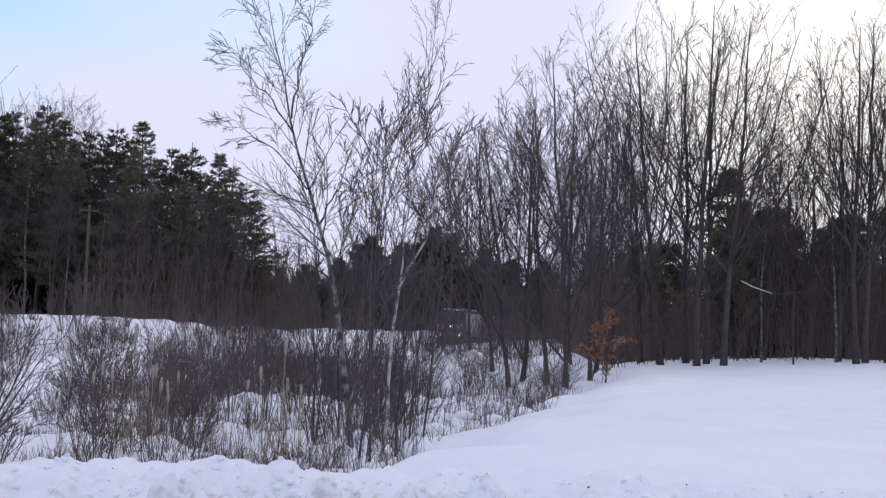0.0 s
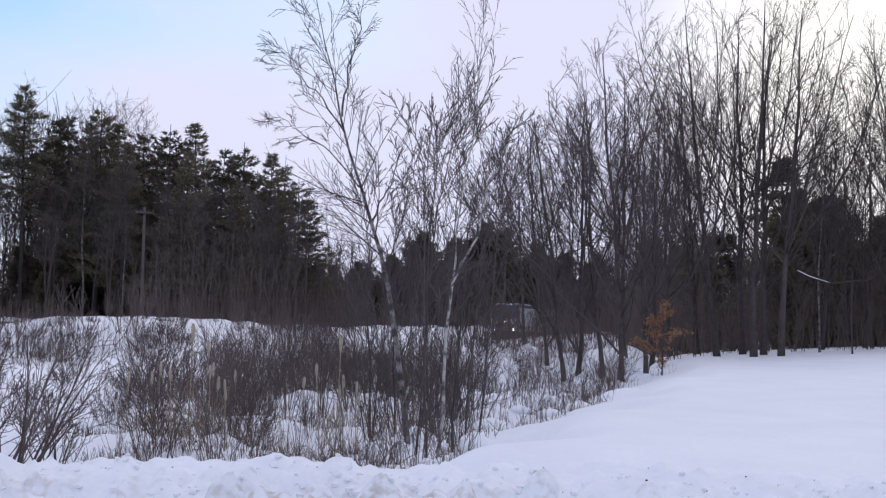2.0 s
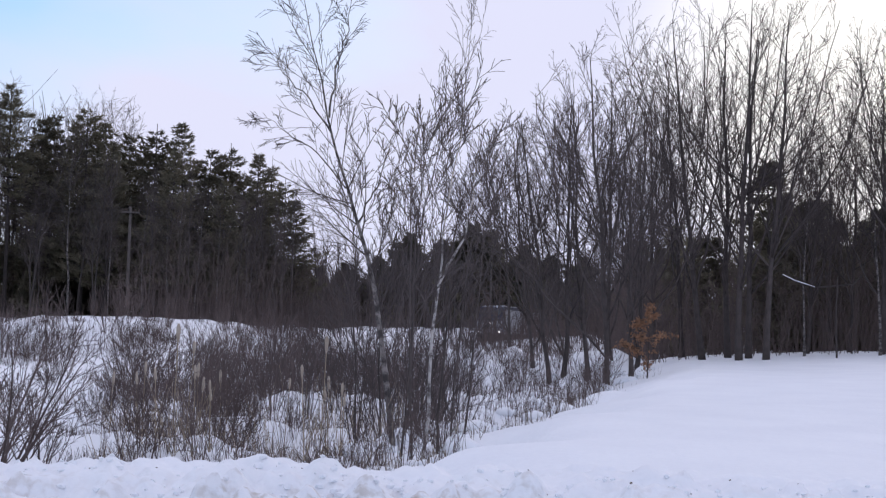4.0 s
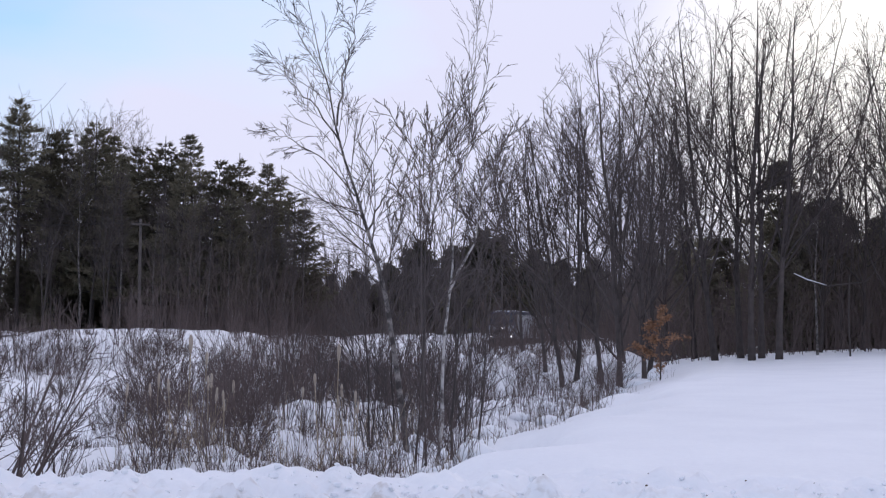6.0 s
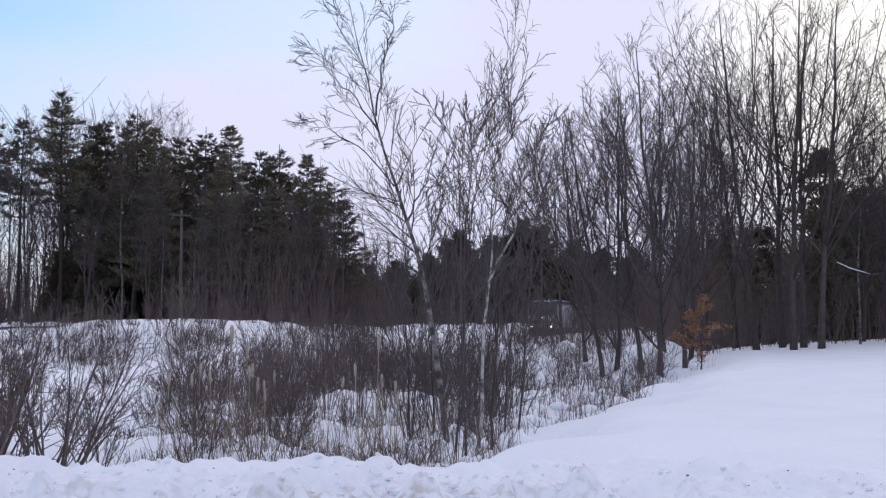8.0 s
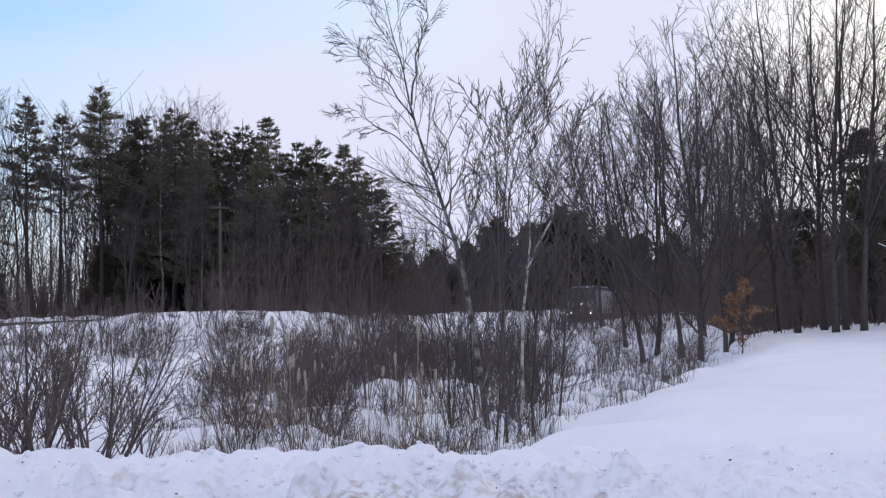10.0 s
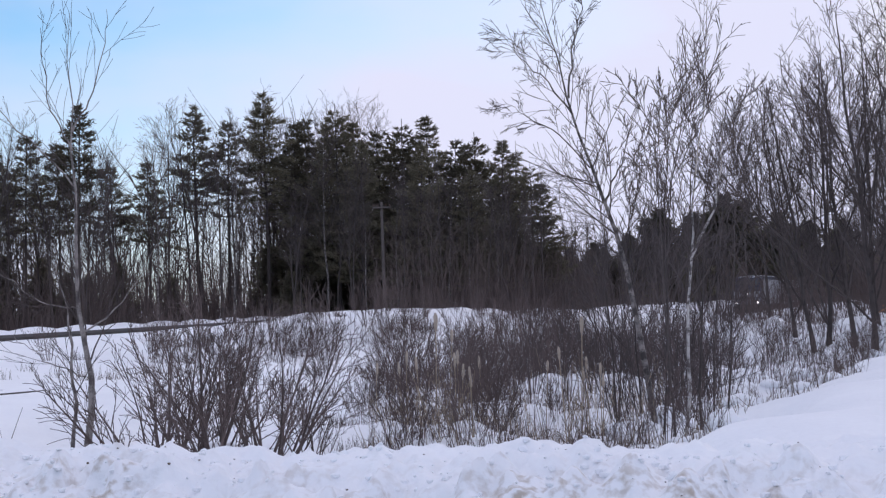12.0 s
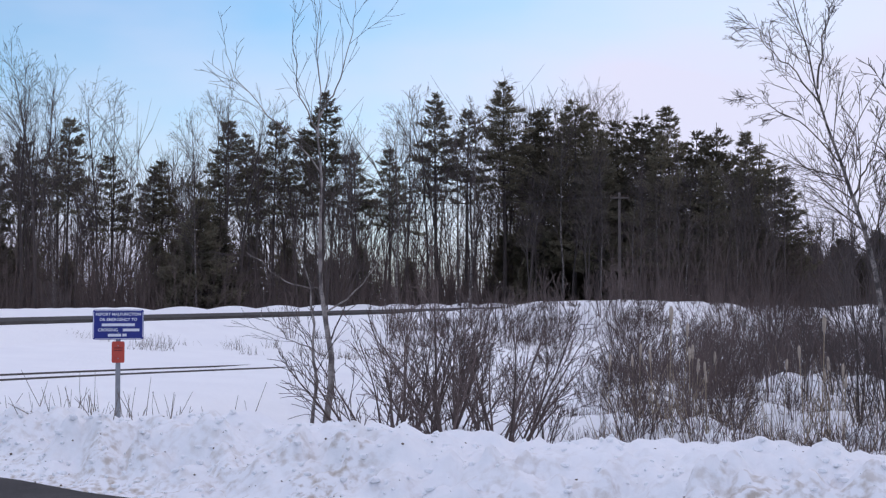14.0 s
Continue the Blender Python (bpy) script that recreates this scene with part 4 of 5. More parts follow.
# ---- reeds and dead weeds ----
def cattail(seed, height, heads):
    rng = np.random.default_rng(seed)
    root = thing("cattail", "dry tan cattail with a fluffy seed head", "plant", "cattails in the hollow")
    for q in range(heads):
        a = rng.uniform(0, 6.28)
        pts, d = wander(rng, (0.12 * q * math.cos(a), 0.12 * q * math.sin(a), 0), (0.05 * math.cos(a), 0.05 * math.sin(a), 1), height * (1 - 0.14 * q), 5, 0.015, 0.02)
        v, f = [], []
        tube(v, f, pts, np.linspace(0.014, 0.009, 6), 5)
        mesh_object("stalk", v, f, REED, root)
        v, f = [], []
        hp = [pts[-1] + d * h for h in (-0.14, -0.10, 0.0, 0.10, 0.16, 0.185)]
        tube(v, f, hp, [0.008, 0.03 * rng.uniform(0.8, 1.3), 0.035, 0.033 * rng.uniform(0.7, 1.2), 0.024, 0.006], 7)
        mesh_object("seed_head", v, f, FLUFF, root, smooth=True)
    for q in range(4):
        a = rng.uniform(0, 6.28)
        pts, _ = wander(rng, (0, 0, 0), (0.25 * math.cos(a), 0.25 * math.sin(a), 1), height * rng.uniform(0.4, 0.8), 4, 0.05, -0.05)
        v, f = [], []
        tube(v, f, pts, np.linspace(0.011, 0.003, 5), 3)
        mesh_object("leaf", v, f, REED, root)
    return root


cats = [cattail(141, 2.15, 1), cattail(142, 1.75, 2), cattail(143, 1.9, 1)]
deal(cats, [(*polar(a, d), s, t) for a, d, s, t in ((-12.95, 25, 1.08, 10), (-12.1, 25, 0.85, 60), (-11.9, 24, 0.8, 90), (-6.75, 25, 1.02, 130), (-6.4, 25.5, 0.85, 200), (-13.6, 24, 0.75, 20), (-7.4, 24, 0.75, 220),
                                                   (-14.2, 23, 0.7, 310), (-10.9, 26, 0.8, 40), (-12.4, 22, 0.7, 75), (-5.9, 23, 0.7, 15), (-15.5, 24, 0.7, 150), (-8.3, 26, 0.7, 66), (-11.4, 21, 0.6, 180))])


def weeds(name, seed, spots, height, mat, label):
    """Stalks and blades that nobody could count, as one mesh."""
    rng = np.random.default_rng(seed)
    v, f = [], []
    heights = land(np.array([w[0] for w in spots]), np.array([w[1] for w in spots]))
    for (x, y, n, h), z in zip(spots, heights):
        for q in range(n):
            a = rng.uniform(0, 6.28)
            px, py = x + rng.normal(0, 0.22), y + rng.normal(0, 0.22)
            k = abs(rng.normal(0, 0.42))
            pts, _ = wander(rng, (px, py, z - 0.1), (k * math.cos(a), k * math.sin(a), 1), height * h * rng.uniform(0.5, 1.1), 3, 0.09, -0.03)
            w = rng.uniform(0.004, 0.008)
            tube(v, f, pts, np.linspace(w, 0.0025, 4), 3)
    return tagged(mesh_object(name, v, f, mat), label, "grass", kind="stuff")


ws = [(*polar(R.uniform(-16, 0.5), R.uniform(14.2, 30)), int(R.integers(3, 9)), R.uniform(0.3, 0.9)) for q in range(300)]
weeds("dead_weeds", 151, [w for w in ws if w[0] < -3.7 + 0.195 * w[1]], 0.75, WEED, "dead brown weed stalks poking through the hollow's snow")
rs = [(*polar(R.uniform(-15.5, -3), R.uniform(20, 30)), int(R.integers(2, 6)), R.uniform(0.6, 1.1)) for q in range(60)]
weeds("reed_stalks", 152, rs, 1.25, REED, "pale dry reed stalks in the snowy hollow")
vs = [(*polar(R.uniform(-40, -25), R.uniform(14.0, 18.5)), int(R.integers(2, 6)), R.uniform(0.3, 0.9)) for q in range(150)]
weeds("verge_weeds", 153, vs, 0.8, WEED, "sparse dead weeds standing behind the snow bank")
fs = [(*polar(R.uniform(-39, -23), R.uniform(37, 43)), int(R.integers(8, 26)), R.uniform(0.4, 1.0)) for q in range(30)]
weeds("bank_weeds", 154, fs, 0.7, WEED, "brown weed tufts along the far snow slope")
es = [(-2.7 + 0.195 * y + R.normal(-1.9, 0.6), y, int(R.integers(4, 13)), R.uniform(0.3, 0.9)) for y in R.uniform(13.5, 52, 260)]
weeds("field_edge_weeds", 155, es, 0.55, WEED, "tan dead grass fringing the smooth snowfield")


ts = []
for q in range(34):
    ts.append((*polar(R.uniform(-19, -2), R.uniform(20, 44)), int(R.integers(40, 80)), R.uniform(0.35, 0.8)))
for q in range(80):
    y = R.uniform(40, 95)
    ts.append((float(track_x(y)) - R.uniform(3.0, 8.5), y, int(R.integers(25, 50)), R.uniform(0.4, 0.9)))
weeds("weed_tussock_patch", 156, ts, 0.6, SHRUB, "matted dark weed tussocks breaking through snow")


# ---- small beech that keeps its orange leaves ----
def beech():
    rng = np.random.default_rng(161)
    out = [[] for _ in range(3)]
    spec = [level(6, 0.03, 0.02, 15, 0.15, 1.15, 0.42, 0.6, 0.45, 0.2, thin=0.008), level(4, 0.08, 0.0, 6, 0.2, 0.6, 0.45, 0.4, 0.6, 0.4), level(3, 0.1, 0, 0)]
    grow(rng, out, (0, 0, 0), (0.03, 0, 1), 3.2, 0.04, 0, spec)
    root = thing("beech_sapling", "small beech still carrying orange-brown dry leaves", "tree")
    v, f = [], []
    tube(v, f, *out[0][0], 5)
    mesh_object("trunk", v, f, BARK, root)
    v, f, lv, lf = [], [], [], []
    for k in (1, 2):
        for pts, radii in out[k]:
            tube(v, f, pts, radii, 3)
            for q in range(14 if k == 1 else 18):
                c = pts[rng.integers(1, len(pts))] + rng.normal(0, 0.09, 3) * np.array([1, 1, 0.5])
                t, w = rng.normal(0, 1, 3), rng.normal(0, 1, 3)
                t[2] -= 0.5
                t *= 0.075 / np.linalg.norm(t)
                w *= 0.045 / np.linalg.norm(w)
                b = len(lv)
                lv += [(c - t).tolist(), (c + w).tolist(), (c + t).tolist(), (c - w).tolist()]
                lf.append([b, b + 1, b + 2, b + 3])
    mesh_object("branches", v, f, TWIG, root)
    mesh_object("leaves", lv, lf, BEECH, root)
    return root


place(beech(), [(*polar(7.15, 44.5), 0.7, 40)])


# ---- railway ----
def rail(side):
    prof = ((-0.07, 0.0), (0.07, 0.0), (0.012, 0.04), (0.036, 0.12), (0.036, 0.16), (-0.036, 0.16), (-0.036, 0.12), (-0.012, 0.04))
    verts, faces = [], []
    ys = np.concatenate([np.arange(-30, 80, 2.0), np.arange(80, 330, 6.0)])
    for q, y in enumerate(ys):
        sl = 0.105 + 0.00032 * y
        nx, ny = 1 / math.hypot(1, sl), -sl / math.hypot(1, sl)
        for dx, dz in prof:
            o = side * 0.7535 + dx
            verts.append((float(track_x(y)) + nx * o, y + ny * o, float(track_z(y)) - 0.225 + dz))
        if q:
            a, b = 8 * (q - 1), 8 * q
            faces += [[a + e, a + (e + 1) % 8, b + (e + 1) % 8, b + e] for e in range(8)]
    return tagged(mesh_object("rail", verts, faces, STEEL), "dark steel railway rail half buried in snow", "rail", "railway track")


rail(-1), rail(1)


# ---- crossing sign ----
def slab(w, h, t, bevel=0.0, round_corner=0.0):
    """An upright plate in the xz plane, thickness t in y, with rounded corners."""
    bm = bmesh.new()
    pts = []
    rc = max(round_corner, 0.001)
    for cx, cz, a0 in ((w / 2 - rc, h / 2 - rc, 0), (-w / 2 + rc, h / 2 - rc, 90), (-w / 2 + rc, -h / 2 + rc, 180), (w / 2 - rc, -h / 2 + rc, 270)):
        for q in range(5):
            a = radians(a0 + 22.5 * q)
            pts.append((cx + rc * math.cos(a), cz + rc * math.sin(a)))
    front = [bm.verts.new((x, -t / 2, z)) for x, z in pts]
    rear = [bm.verts.new((x, t / 2, z)) for x, z in pts]
    bm.faces.new(front)
    bm.faces.new(rear[::-1])
    for q in range(len(pts)):
        bm.faces.new((front[q], rear[q], rear[(q + 1) % len(pts)], front[(q + 1) % len(pts)]))
    bmesh.ops.recalc_face_normals(bm, faces=bm.faces)
    return bm


def box(x0, x1, y0, y1, z0, z1, bevel=0.0):
    bm = bmesh.new()
    bmesh.ops.create_cube(bm, size=1)
    for v in bm.verts:
        v.co = ((x0 + x1) / 2 + v.co.x * (x1 - x0), (y0 + y1) / 2 + v.co.y * (y1 - y0), (z0 + z1) / 2 + v.co.z * (z1 - z0))
    if bevel:
        bmesh.ops.bevel(bm, geom=bm.edges[:], offset=bevel, segments=2, affect="EDGES")
    return bm


def lettering(text, size, mat, parent, at):
    cu = bpy.data.curves.new("lettering", "FONT")
    cu.body, cu.size, cu.align_x, cu.align_y, cu.extrude = text, size, "CENTER", "CENTER", 0.001
    cu.offset = 0.0012
    tmp = new("lettering", cu)
    dg = bpy.context.evaluated_depsgraph_get()
    me = bpy.data.meshes.new_from_object(tmp.evaluated_get(dg))
    bpy.data.objects.remove(tmp)
    me.materials.clear()
    me.materials.append(mat)
    ob = new("lettering", me)
    ob.parent = parent
    ob.matrix_basis = pose(*at, 90, 0, 0)
    return ob


def crossing_sign(az, d):
    x, y = polar(az, d)
    root = thing("crossing_sign", "blue railway emergency sign with white lettering on a steel post", "sign")
    root.matrix_basis = pose(x, y, 0, 0, 0, -az)
    z0 = ground_at(x, y) - 0.1
    W, H, ZC = 0.615, 0.37, EYE + d * math.tan(radians(-1.06))
    post = box(-0.030, 0.030, 0.012, 0.052, z0, ZC + 0.12, 0.006)
    part("post", post, GALV, root)
    plate = part("blue_panel", slab(W, H, 0.006, round_corner=0.025), SIGN_BLUE, root, "blue panel with white border")
    plate.location = (0, 0, ZC)
    bm = bmesh.new()
    for dx, dz, w, h in ((0, H / 2 - 0.010, W - 0.05, 0.008), (0, -H / 2 + 0.010, W - 0.05, 0.008), (W / 2 - 0.010, 0, 0.008, H - 0.05), (-W / 2 + 0.010, 0, 0.008, H - 0.05)):
        g = bmesh.ops.create_cube(bm, size=1)["verts"]
        for v in g:
            v.co = (dx + v.co.x * w, -0.005 + v.co.y * 0.003, dz + v.co.z * h)
    part("border", bm, SIGN_WHITE, plate)
    lettering("REPORT MALFUNCTION", 0.05, SIGN_WHITE, plate, (0, -0.005, 0.128))
    lettering("OR EMERGENCY TO", 0.05, SIGN_WHITE, plate, (0, -0.005, 0.062))
    lettering("CROSSING", 0.05, SIGN_WHITE, plate, (-0.125, -0.005, -0.066))
    for bx, bz, w in ((0.0, -0.002, 0.40), (0.155, -0.066, 0.20), (-0.045, -0.13, 0.16), (0.075, -0.13, 0.05)):
        part("text_bar", box(bx - w / 2, bx + w / 2, -0.0065, -0.0035, bz - 0.017, bz + 0.017), SIGN_WHITE, plate)
    red = part("red_panel", slab(0.155, 0.265, 0.006, round_corner=0.02), SIGN_RED, root, "faded red panel below the blue one")
    red.location = (0.0, 0, ZC - H / 2 - 0.022 - 0.1325)
    part("text_bar", box(-0.05, 0.05, -0.0065, -0.0035, 0.045, 0.058), SIGN_DARK, red)
    part("text_bar", box(-0.05, 0.05, -0.0065, -0.0035, 0.015, 0.026), SIGN_DARK, red)
    for bz in (ZC + 0.1, ZC - 0.1, ZC - 0.26, ZC - 0.42):
        bolt = bmesh.new()
        bmesh.ops.create_cone(bolt, cap_ends=True, segments=8, radius1=0.008, radius2=0.007, depth=0.006)
        o = part("bolt", bolt, GALV, root)
        o.matrix_basis = pose(0, -0.0055, bz, 90, 0, 0)
    return root


crossing_sign(-36.3, 17.0)


# ---- power line beyond the road ----
def power_pole(az, d, top, arm_turn):
    x, y = polar(az, d)
    root = thing("utility_pole", "weathered wooden utility pole with one crossarm", "utility pole", "power line")
    z0 = ground_at(x, y) - 0.3
    ztop = EYE + d * math.tan(radians(top))
    root.matrix_basis = pose(x, y, z0, 0, 0, arm_turn)
    h = ztop - z0
    v, f = [], []
    tube(v, f, [(0, 0, 0), (0, 0, h * 0.5), (0, 0, h - 0.02), (0, 0, h)], [0.13, 0.115, 0.095, 0.05], 8)
    mesh_object("pole", v, f, POLE, root, smooth=True)
    part("crossarm", box(-0.65, 0.65, -0.16, -0.06, h - 0.45, h - 0.33, 0.01), POLE, root)
    for q in (-0.58, -0.3, 0.3, 0.58):
        v, f = [], []
        tube(v, f, [(q, -0.11, h - 0.33), (q, -0.11, h - 0.27), (q, -0.11, h - 0.2), (q, -0.11, h - 0.17)], [0.02, 0.05, 0.045, 0.01], 6)
        mesh_object("insulator", v, f, CERAMIC, root)
    return root.matrix_basis @ Vector((-0.58, -0.11, h - 0.2)), root.matrix_basis @ Vector((0.58, -0.11, h - 0.2)), root.matrix_basis @ Vector((0, 0.12, h - 1.6))


ends = [power_pole(-46, 70, 6.0, 40), power_pole(-15.0, 95, 4.57, 20), power_pole(0.42, 172, 2.67, 10)]
for a, b in zip(ends, ends[1:]):
    for p, q in zip(a, b):
        v, f = [], []
        t = np.linspace(0, 1, 15)
        line = np.outer(1 - t, p) + np.outer(t, q)
        line[:, 2] -= 1.4 * 4 * t * (1 - t)
        tube(v, f, line, np.full(15, 0.011), 3)
        tagged(mesh_object("power_line", v, f, LOCO_BLACK), "sagging black overhead wire strung between poles", "cable", "power line")


# ---- woods beyond counting ----
def woods(name, seed, n, az, dist, height, twigs, r, mat, label, clump=0.0, tilt=0.16):
    """Thin stems with side twigs over a stretch of land, as one mesh."""
    rng = np.random.default_rng(seed)
    v, f = [], []
    turn, reach = np.radians(rng.uniform(*az, n)), rng.uniform(*dist, n)
    xs, ys = reach * np.sin(turn), reach * np.cos(turn)
    keep = (np.abs(xs - track_x(ys)) > 4.5) & (np.abs(xs - ROAD_X) > 7.5) & (vnoise(xs / 2.6, ys / 4.0, 16) >= clump)
    keep &= (xs < -3.2 + 0.185 * ys) | (ys > 60) | (xs > 12)
    xs, ys = xs[keep], ys[keep]
    hs = rng.uniform(*height, len(xs)) * (0.8 + 0.5 * vnoise(xs / 6, ys / 6, 15))
    for x, y, z, h in zip(xs, ys, land(xs, ys), hs):
        a = rng.uniform(0, 6.28)
        k = abs(rng.normal(0, tilt))
        pts, _ = wander(rng, (x, y, z - 0.1), (k * math.cos(a), k * math.sin(a), 1), h, 3, 0.07, 0.02)
        rr = r * rng.uniform(0.6, 1.4)
        tube(v, f, pts, np.linspace(rr, rr * 0.35, 4), 3)
        for w in range(twigs):
            g = rng.uniform(0.25, 0.97) * 3
            i = min(int(g), 2)
            way = (pts[i + 1] - pts[i]) / np.linalg.norm(pts[i + 1] - pts[i])
            tp, _ = wander(rng, pts[i] + (pts[i + 1] - pts[i]) * (g - i), side_way(rng, way, rng.normal(0.65, 0.2)), h * rng.uniform(0.12, 0.34), 2, 0.1, 0.08)
            tube(v, f, tp, np.linspace(rr * 0.45, rr * 0.2, 3), 3)
    return tagged(mesh_object(name, v, f, mat), label, "woods", kind="stuff")


woods("understory", 181, 3700, (-44, -6), (84, 124), (1.4, 6.0), 5, 0.021, RUSSET, "dark brown leafless understory along the far wood", 0.0, 0.28)
woods("railway_brush", 182, 2600, (-8.5, 7), (80, 160), (0.9, 3.2), 2, 0.022, SHRUB, "dark leafless brush along the far railway")
woods("shade_brush", 183, 3000, (5.5, 24), (61, 100), (1.2, 5.5), 5, 0.019, SHRUB, "leafless undergrowth in the shade of the wood", 0.0, 0.25)
woods("far_wood", 184, 480, (-45, -9), (124, 185), (9, 16.5), 16, 0.075, TWIG, "distant leafless wood behind the pines")
woods("far_wood_by_railway", 185, 800, (-7.5, 9), (150, 260), (5, 9.5), 18, 0.08, TWIG, "distant leafless wood along the railway")
woods("far_wood_beyond_field", 186, 400, (5, 25), (98, 170), (6, 12), 16, 0.06, TWIG, "distant leafless wood beyond the snowfield")


# ---- ploughed crumbs on the roadside bank ----
def crumbs(name, seed, n, sizes, mat, label, span=(0.05, 1.05)):
    rng = np.random.default_rng(seed)
    ico = bmesh.new()
    bmesh.ops.create_icosphere(ico, subdivisions=1, radius=1)
    base = np.array([v.co[:] for v in ico.verts])
    tris = [[v.index for v in f.verts] for f in ico.faces]
    ico.free()
    v, f = [], []
    xs = rng.uniform(-10.5, 5.5, n)
    fr = rng.uniform(*span, n)
    ys = (7.0 - 0.30 * xs) + fr * ((9.95 - 0.14 * xs) - (7.0 - 0.30 * xs))
    zs = land(xs, ys)
    for x, y, z in zip(xs, ys, zs):
        r = rng.uniform(*sizes) * rng.uniform(0.5, 1.0)
        pts = base * (r * rng.uniform(0.7, 1.25, (len(base), 1))) * np.array([rng.uniform(0.8, 1.4), rng.uniform(0.8, 1.2), rng.uniform(0.6, 0.9)])
        o = len(v)
        v += (pts + np.array([x, y, z + r * 0.2])).tolist()
        f += [[a + o for a in t] for t in tris]
    return tagged(mesh_object(name, v, f, mat), label, "snow", kind="stuff")


crumbs("snow_crumbs", 191, 1700, (0.012, 0.045), SNOW, "rounded crumbs of ploughed snow on the bank")
crumbs("road_grit", 192, 260, (0.005, 0.015), WEED, "brown grit and bits of turf in ploughed snow", (0.1, 1.1))

woods("hollow_tangle", 187, 2400, (-12, -1.5), (29, 54), (0.6, 1.8), 4, 0.008, SHRUB, "purplish tangle of fine leafless stems before the railway", 0.45)
woods("frosted_brush", 188, 2600, (-1.8, 5.2), (26, 72), (0.2, 0.75), 4, 0.007, SHRUB, "short grey-brown brush dusted with snow beyond the birches", 0.42, 0.35)
woods("slope_stems", 189, 6500, (-25, -2), (18, 64), (0.15, 0.75), 4, 0.0065, SHRUB, "thin brown stems standing in clumps in the snowy hollow", 0.5, 0.4)
woods("bank_stubble", 195, 3600, (-24, -5), (44, 70), (0.15, 0.6), 4, 0.009, SHRUB, "short dark stubble breaking the snow of the railway bank", 0.42, 0.8)
woods("fallen_stems", 196, 5200, (-24, -1), (17, 62), (0.3, 0.9), 3, 0.008, RUSSET, "dark dead stems lying matted on the hollow's snow", 0.55, 2.2)
woods("ridge_brush", 190, 1500, (-27, -8), (56, 88), (0.5, 1.5), 3, 0.012, SHRUB, "dark leafless brush in clumps along the crest beyond the railway", 0.6)
woods("wood_floor_brush", 193, 5200, (-44, -7), (92, 128), (0.6, 2.4), 2, 0.03, RUSSET, "low brown brush covering the floor of the far wood")
woods("far_undergrowth", 194, 1500, (-45, -6), (138, 200), (2.5, 8), 3, 0.07, SHRUB, "distant undergrowth deep in the far wood")


# ---- bent sapling weighed down at the wood's edge ----
def bent_sapling():
    root = thing("bent_sapling", "thin sapling with drooping arms that carry snow", "tree")
    foot = rooted(14.9, 57)
    rng = np.random.default_rng(211)
    lines = [[foot, by_sight(14.85, 57, 0.6), by_sight(14.9, 57, 2.3)],
             [by_sight(14.9, 57, 1.95), by_sight(14.0, 56.9, 1.85), by_sight(13.2, 56.8, 2.1), by_sight(12.7, 56.7, 2.35)],
             [by_sight(14.9, 57, 1.95), by_sight(15.5, 57.1, 2.0), by_sight(15.9, 57.1, 2.4), by_sight(16.0, 57.2, 3.2)]]
    for q, pts in enumerate(lines):
        pts = np.array(pts) - foot
        v, f = [], []
        tube(v, f, pts, np.linspace(0.035, 0.02, len(pts)) if q else [0.045, 0.04, 0.03], 5)
        mesh_object("stem" if q == 0 else "arm", v, f, BARK, root)
    v, f = [], []
    pts = np.array(lines[1]) - foot + np.array([0, 0, 0.035])
    tube(v, f, pts[1:], [0.012, 0.022, 0.016], 5)
    mesh_object("snow_cap", v, f, SNOW, root)
    root.location = foot
    return root


bent_sapling()


# ---- snow pillows over tussocks in the hollow ----
def pillows():
    rng = np.random.default_rng(221)
    ico = bmesh.new()
    bmesh.ops.create_icosphere(ico, subdivisions=2, radius=1)
    base = np.array([v.co[:] for v in ico.verts])
    tris = [[v.index for v in f.verts] for f in ico.faces]
    ico.free()
    v, f = [], []
    for q in range(250):
        if q < 170:
            y = rng.uniform(16, 56)
            x = -3.6 + 0.195 * y - abs(rng.normal(1.0, 1.2))
        else:
            x, y = polar(rng.uniform(-12, -2), rng.uniform(16.5, 24))
        r = rng.uniform(0.1, 0.3) if q < 170 else rng.uniform(0.07, 0.2)
        c = np.array([x, y, ground_at(x, y)])
        k = 1 + 0.35 * (np.array([noise.noise(Vector(b * 1.6) + Vector((q, 0, 0))) for b in base]))
        pts = base * k[:, None] * np.array([r * rng.uniform(1, 1.7), r * rng.uniform(1, 1.5), r * 0.75]) + c
        o = len(v)
        v += pts.tolist()
        f += [[a + o for a in t] for t in tris]
    return tagged(mesh_object("snow_pillows", v, f, SNOW, smooth=True), "rounded snow pillows over tussocks in the hollow", "snow", kind="stuff")


pillows()


# ---- train on the far track ----
def place_on_track(root, y):
    sl = 0.105 + 0.00032 * y
    root.matrix_basis = pose(float(track_x(y)), y, float(track_z(y)) + 0.04, 0, 0, -math.degrees(math.atan(sl)))


def bogie(root, y):
    b = part("bogie", box(-1.1, 1.1, y - 1.9, y + 1.9, 0.45, 0.85, 0.05), LOCO_BLACK, root)
    for dy in (-1.3, 1.3):
        for sx in (-0.75, 0.75):
            bm = bmesh.new()
            bmesh.ops.create_cone(bm, cap_ends=True, segments=18, radius1=0.48, radius2=0.46, depth=0.13)
            w = part("wheel", bm, STEEL, b)
            w.matrix_basis = pose(sx, y + dy, 0.48, 0, 90, 0)


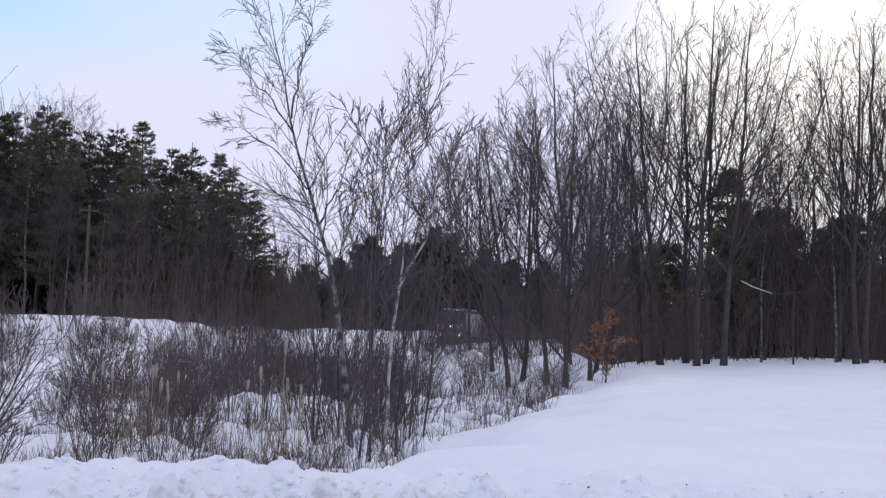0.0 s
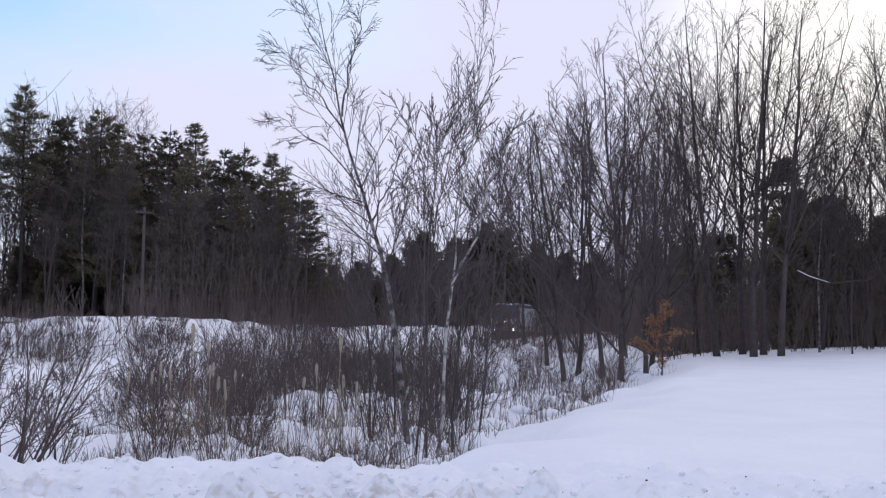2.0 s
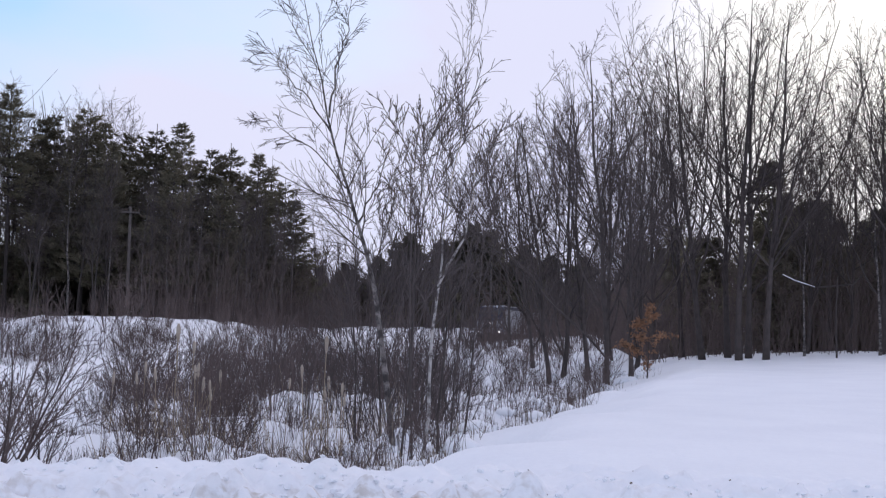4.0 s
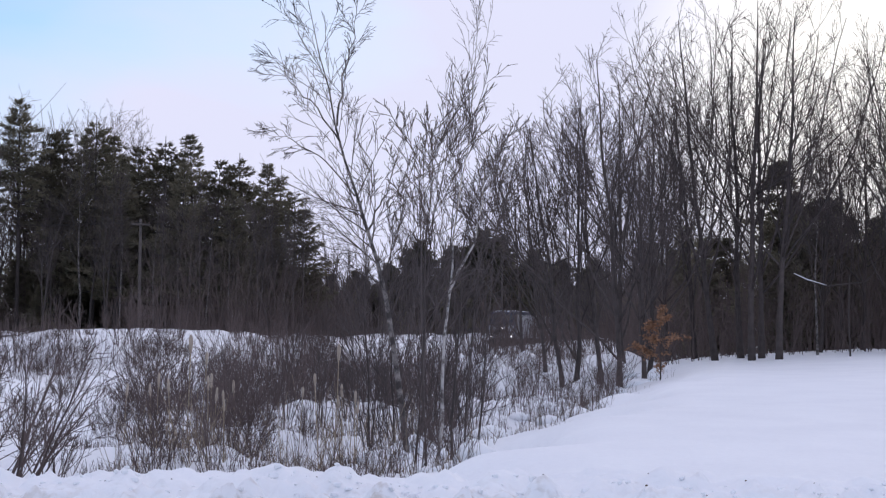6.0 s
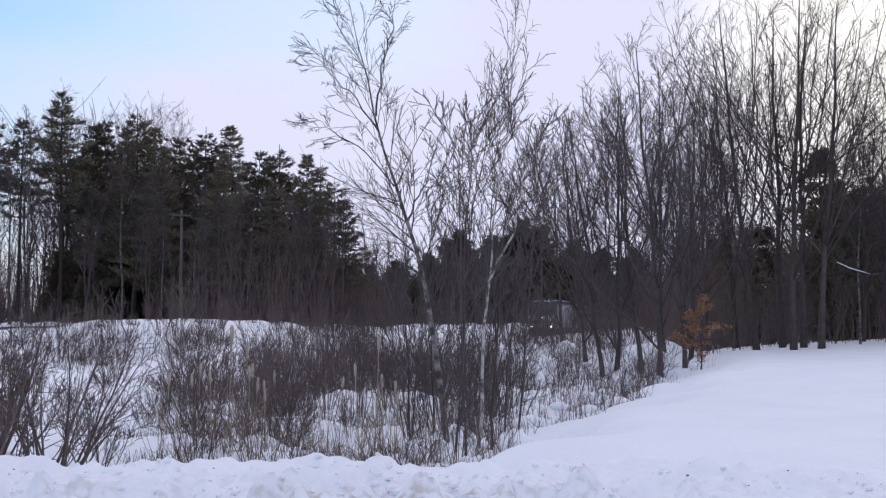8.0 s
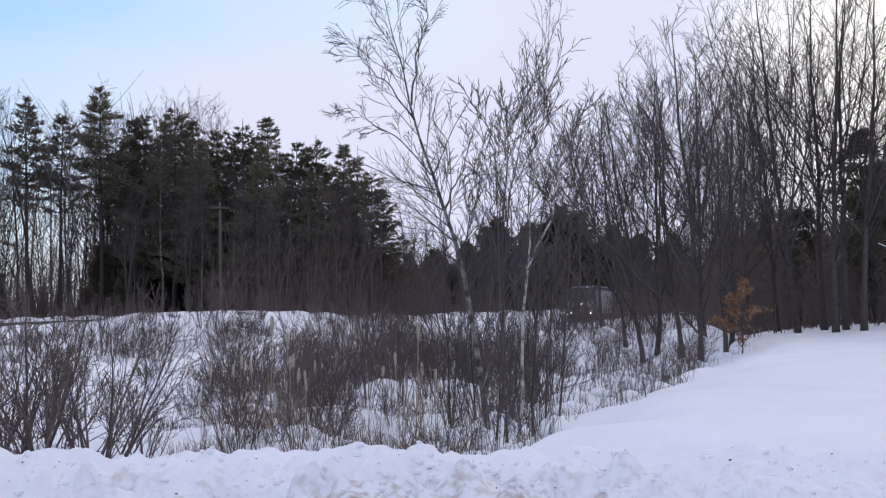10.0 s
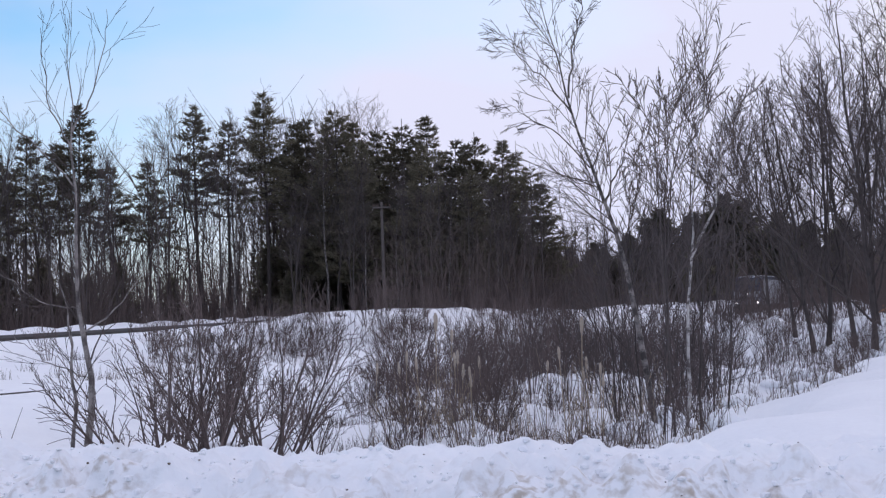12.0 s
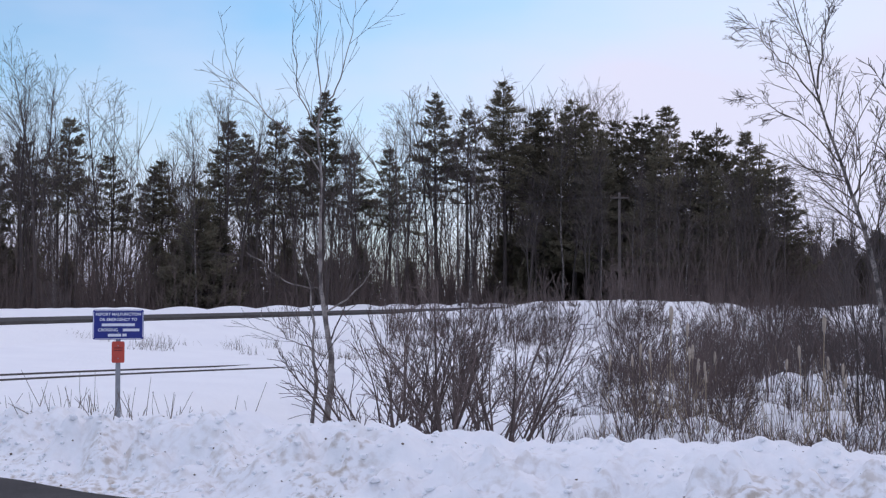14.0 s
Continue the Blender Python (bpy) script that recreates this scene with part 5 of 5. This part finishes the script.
def locomotive(y):
    root = thing("locomotive", "silver-grey diesel locomotive with dark blue cab and lit lamps", "train", "train on the far track")
    # hull: y = 0 is the nose, the body runs to +17
    part("body", box(-1.52, 1.52, 2.6, 17.0, 1.15, 4.05, 0.10), LOCO_GREY, root)
    bm = bmesh.new()       # slanted cab and nose
    prof = ((0.0, 1.15), (0.0, 2.75), (0.25, 2.95), (0.75, 3.05), (1.35, 4.25), (2.6, 4.45), (2.6, 1.15))
    a = [bm.verts.new((-1.5 if z < 3 else -1.4, yy, z)) for yy, z in prof]
    b = [bm.verts.new((1.5 if z < 3 else 1.4, yy, z)) for yy, z in prof]
    bm.faces.new(a)
    bm.faces.new(b[::-1])
    for q in range(len(prof)):
        bm.faces.new((a[q], b[q], b[(q + 1) % len(prof)], a[(q + 1) % len(prof)]))
    bmesh.ops.recalc_face_normals(bm, faces=bm.faces)
    bmesh.ops.bevel(bm, geom=bm.edges[:], offset=0.06, segments=2, affect="EDGES")
    cab = part("cab", bm, LOCO_BLUE, root, "dark blue cab front")
    part("nose_panel", box(-1.46, 1.46, -0.03, 0.02, 1.2, 2.72, 0.01), LOCO_GREY, root, "silver-grey nose panel")
    for sx in (-0.68, 0.68):
        w = part("windscreen", slab(1.1, 0.62, 0.03, round_corner=0.06), CAB_GLASS, cab)
        w.matrix_basis = pose(sx, 1.02, 3.68, -27, 0, 0)
        part("number_board", box(sx - 0.32, sx + 0.32, 1.32, 1.36, 4.28, 4.42), SIGN_WHITE, cab)
    for sx in (-1.52, 1.52):
        part("side_window", box(sx - 0.02, sx + 0.02, 1.7, 2.4, 3.1, 3.75), CAB_GLASS, cab)
    part("nose_stripe", box(-1.47, 1.47, -0.045, -0.03, 1.85, 2.0), LOCO_BLUE, root, "dark blue stripe")
    part("roof", box(-1.35, 1.35, 2.7, 17.0, 4.05, 4.45, 0.12), LOCO_BLUE, root)
    part("roof_snow", box(-1.2, 1.2, 3.2, 16.8, 4.45, 4.53, 0.03), SNOW, root, "thin snow on the roof")
    for q in range(3):
        bm = bmesh.new()
        bmesh.ops.create_cone(bm, cap_ends=True, segments=16, radius1=0.5, radius2=0.46, depth=0.18)
        o = part("roof_fan", bm, LOCO_BLACK, root)
        o.location = (0, 10 + 2.1 * q, 4.6)
    part("plough", box(-1.35, 1.35, -0.25, 0.2, 0.12, 1.1, 0.06), LOCO_BLACK, root)
    part("underframe", box(-1.3, 1.3, 0.2, 16.9, 0.8, 1.15, 0.04), LOCO_BLACK, root)
    part("fuel_tank", box(-1.25, 1.25, 6.2, 10.8, 0.3, 0.9, 0.12), LOCO_BLACK, root)
    for x, z, r in ((0, 2.38, 0.15), (-1.15, 1.38, 0.10), (1.15, 1.38, 0.10)):
        bm = bmesh.new()
        bmesh.ops.create_cone(bm, cap_ends=True, segments=16, radius1=r, radius2=r * 0.85, depth=0.06)
        o = part("headlamp", bm, LAMP, root, "lit white headlamp")
        o.matrix_basis = pose(x, -0.07, z, 90, 0, 0)
    bogie(root, 3.3), bogie(root, 13.7)
    place_on_track(root, y)
    return root


def coach(y):
    root = thing("passenger_coach", "stainless passenger coach with snow on its roof", "train", "train on the far track")
    part("body", box(-1.52, 1.52, 0, 25.4, 1.1, 3.65, 0.1), STAINLESS, root)
    part("roof", box(-1.4, 1.4, 0.05, 25.3, 3.65, 4.0, 0.15), STAINLESS, root)
    part("roof_snow", box(-1.25, 1.25, 0.2, 25.2, 3.995, 4.09, 0.03), SNOW, root, "snow lying on the roof")
    for sx in (-1.525, 1.525):
        part("blue_band", box(sx - 0.012, sx + 0.012, 0.2, 25.2, 2.2, 2.3), LOCO_BLUE, root)
        for q in range(10):
            part("window", box(sx - 0.02, sx + 0.02, 2.6 + 2.1 * q, 4.1 + 2.1 * q, 2.42, 3.1), CAB_GLASS, root)
    part("underframe", box(-1.2, 1.2, 0.3, 25.1, 0.75, 1.1, 0.05), LOCO_BLACK, root)
    bogie(root, 3.6), bogie(root, 21.8)
    place_on_track(root, y)
    return root


locomotive(156)
for k in range(3):
    coach(174.2 + 26.2 * k)


# ---- fallen logs at the wood's edge ----
for k, (az, d, ln, turn) in enumerate(((-37.6, 86, 9, 70), (-39.5, 84, 7, 110))):
    x, y = polar(az, d)
    rng = np.random.default_rng(170 + k)
    pts, _ = wander(rng, (-ln / 2, 0, 0.12), (1, 0, 0.03), ln, 6, 0.05, 0)
    v, f = [], []
    tube(v, f, pts, np.linspace(0.1, 0.05, 7), 7)
    log = thing("fallen_log", "fallen bare trunk with snow along its top", "log")
    mesh_object("trunk", v, f, LOG, log, smooth=True)
    v, f = [], []
    tube(v, f, pts + np.array([0, 0, 0.06]), np.linspace(0.08, 0.03, 7), 6)
    mesh_object("snow_cap", v, f, SNOW, log, smooth=True)
    log.matrix_basis = pose(x, y, ground_at(x, y), 0, 0, turn - az)
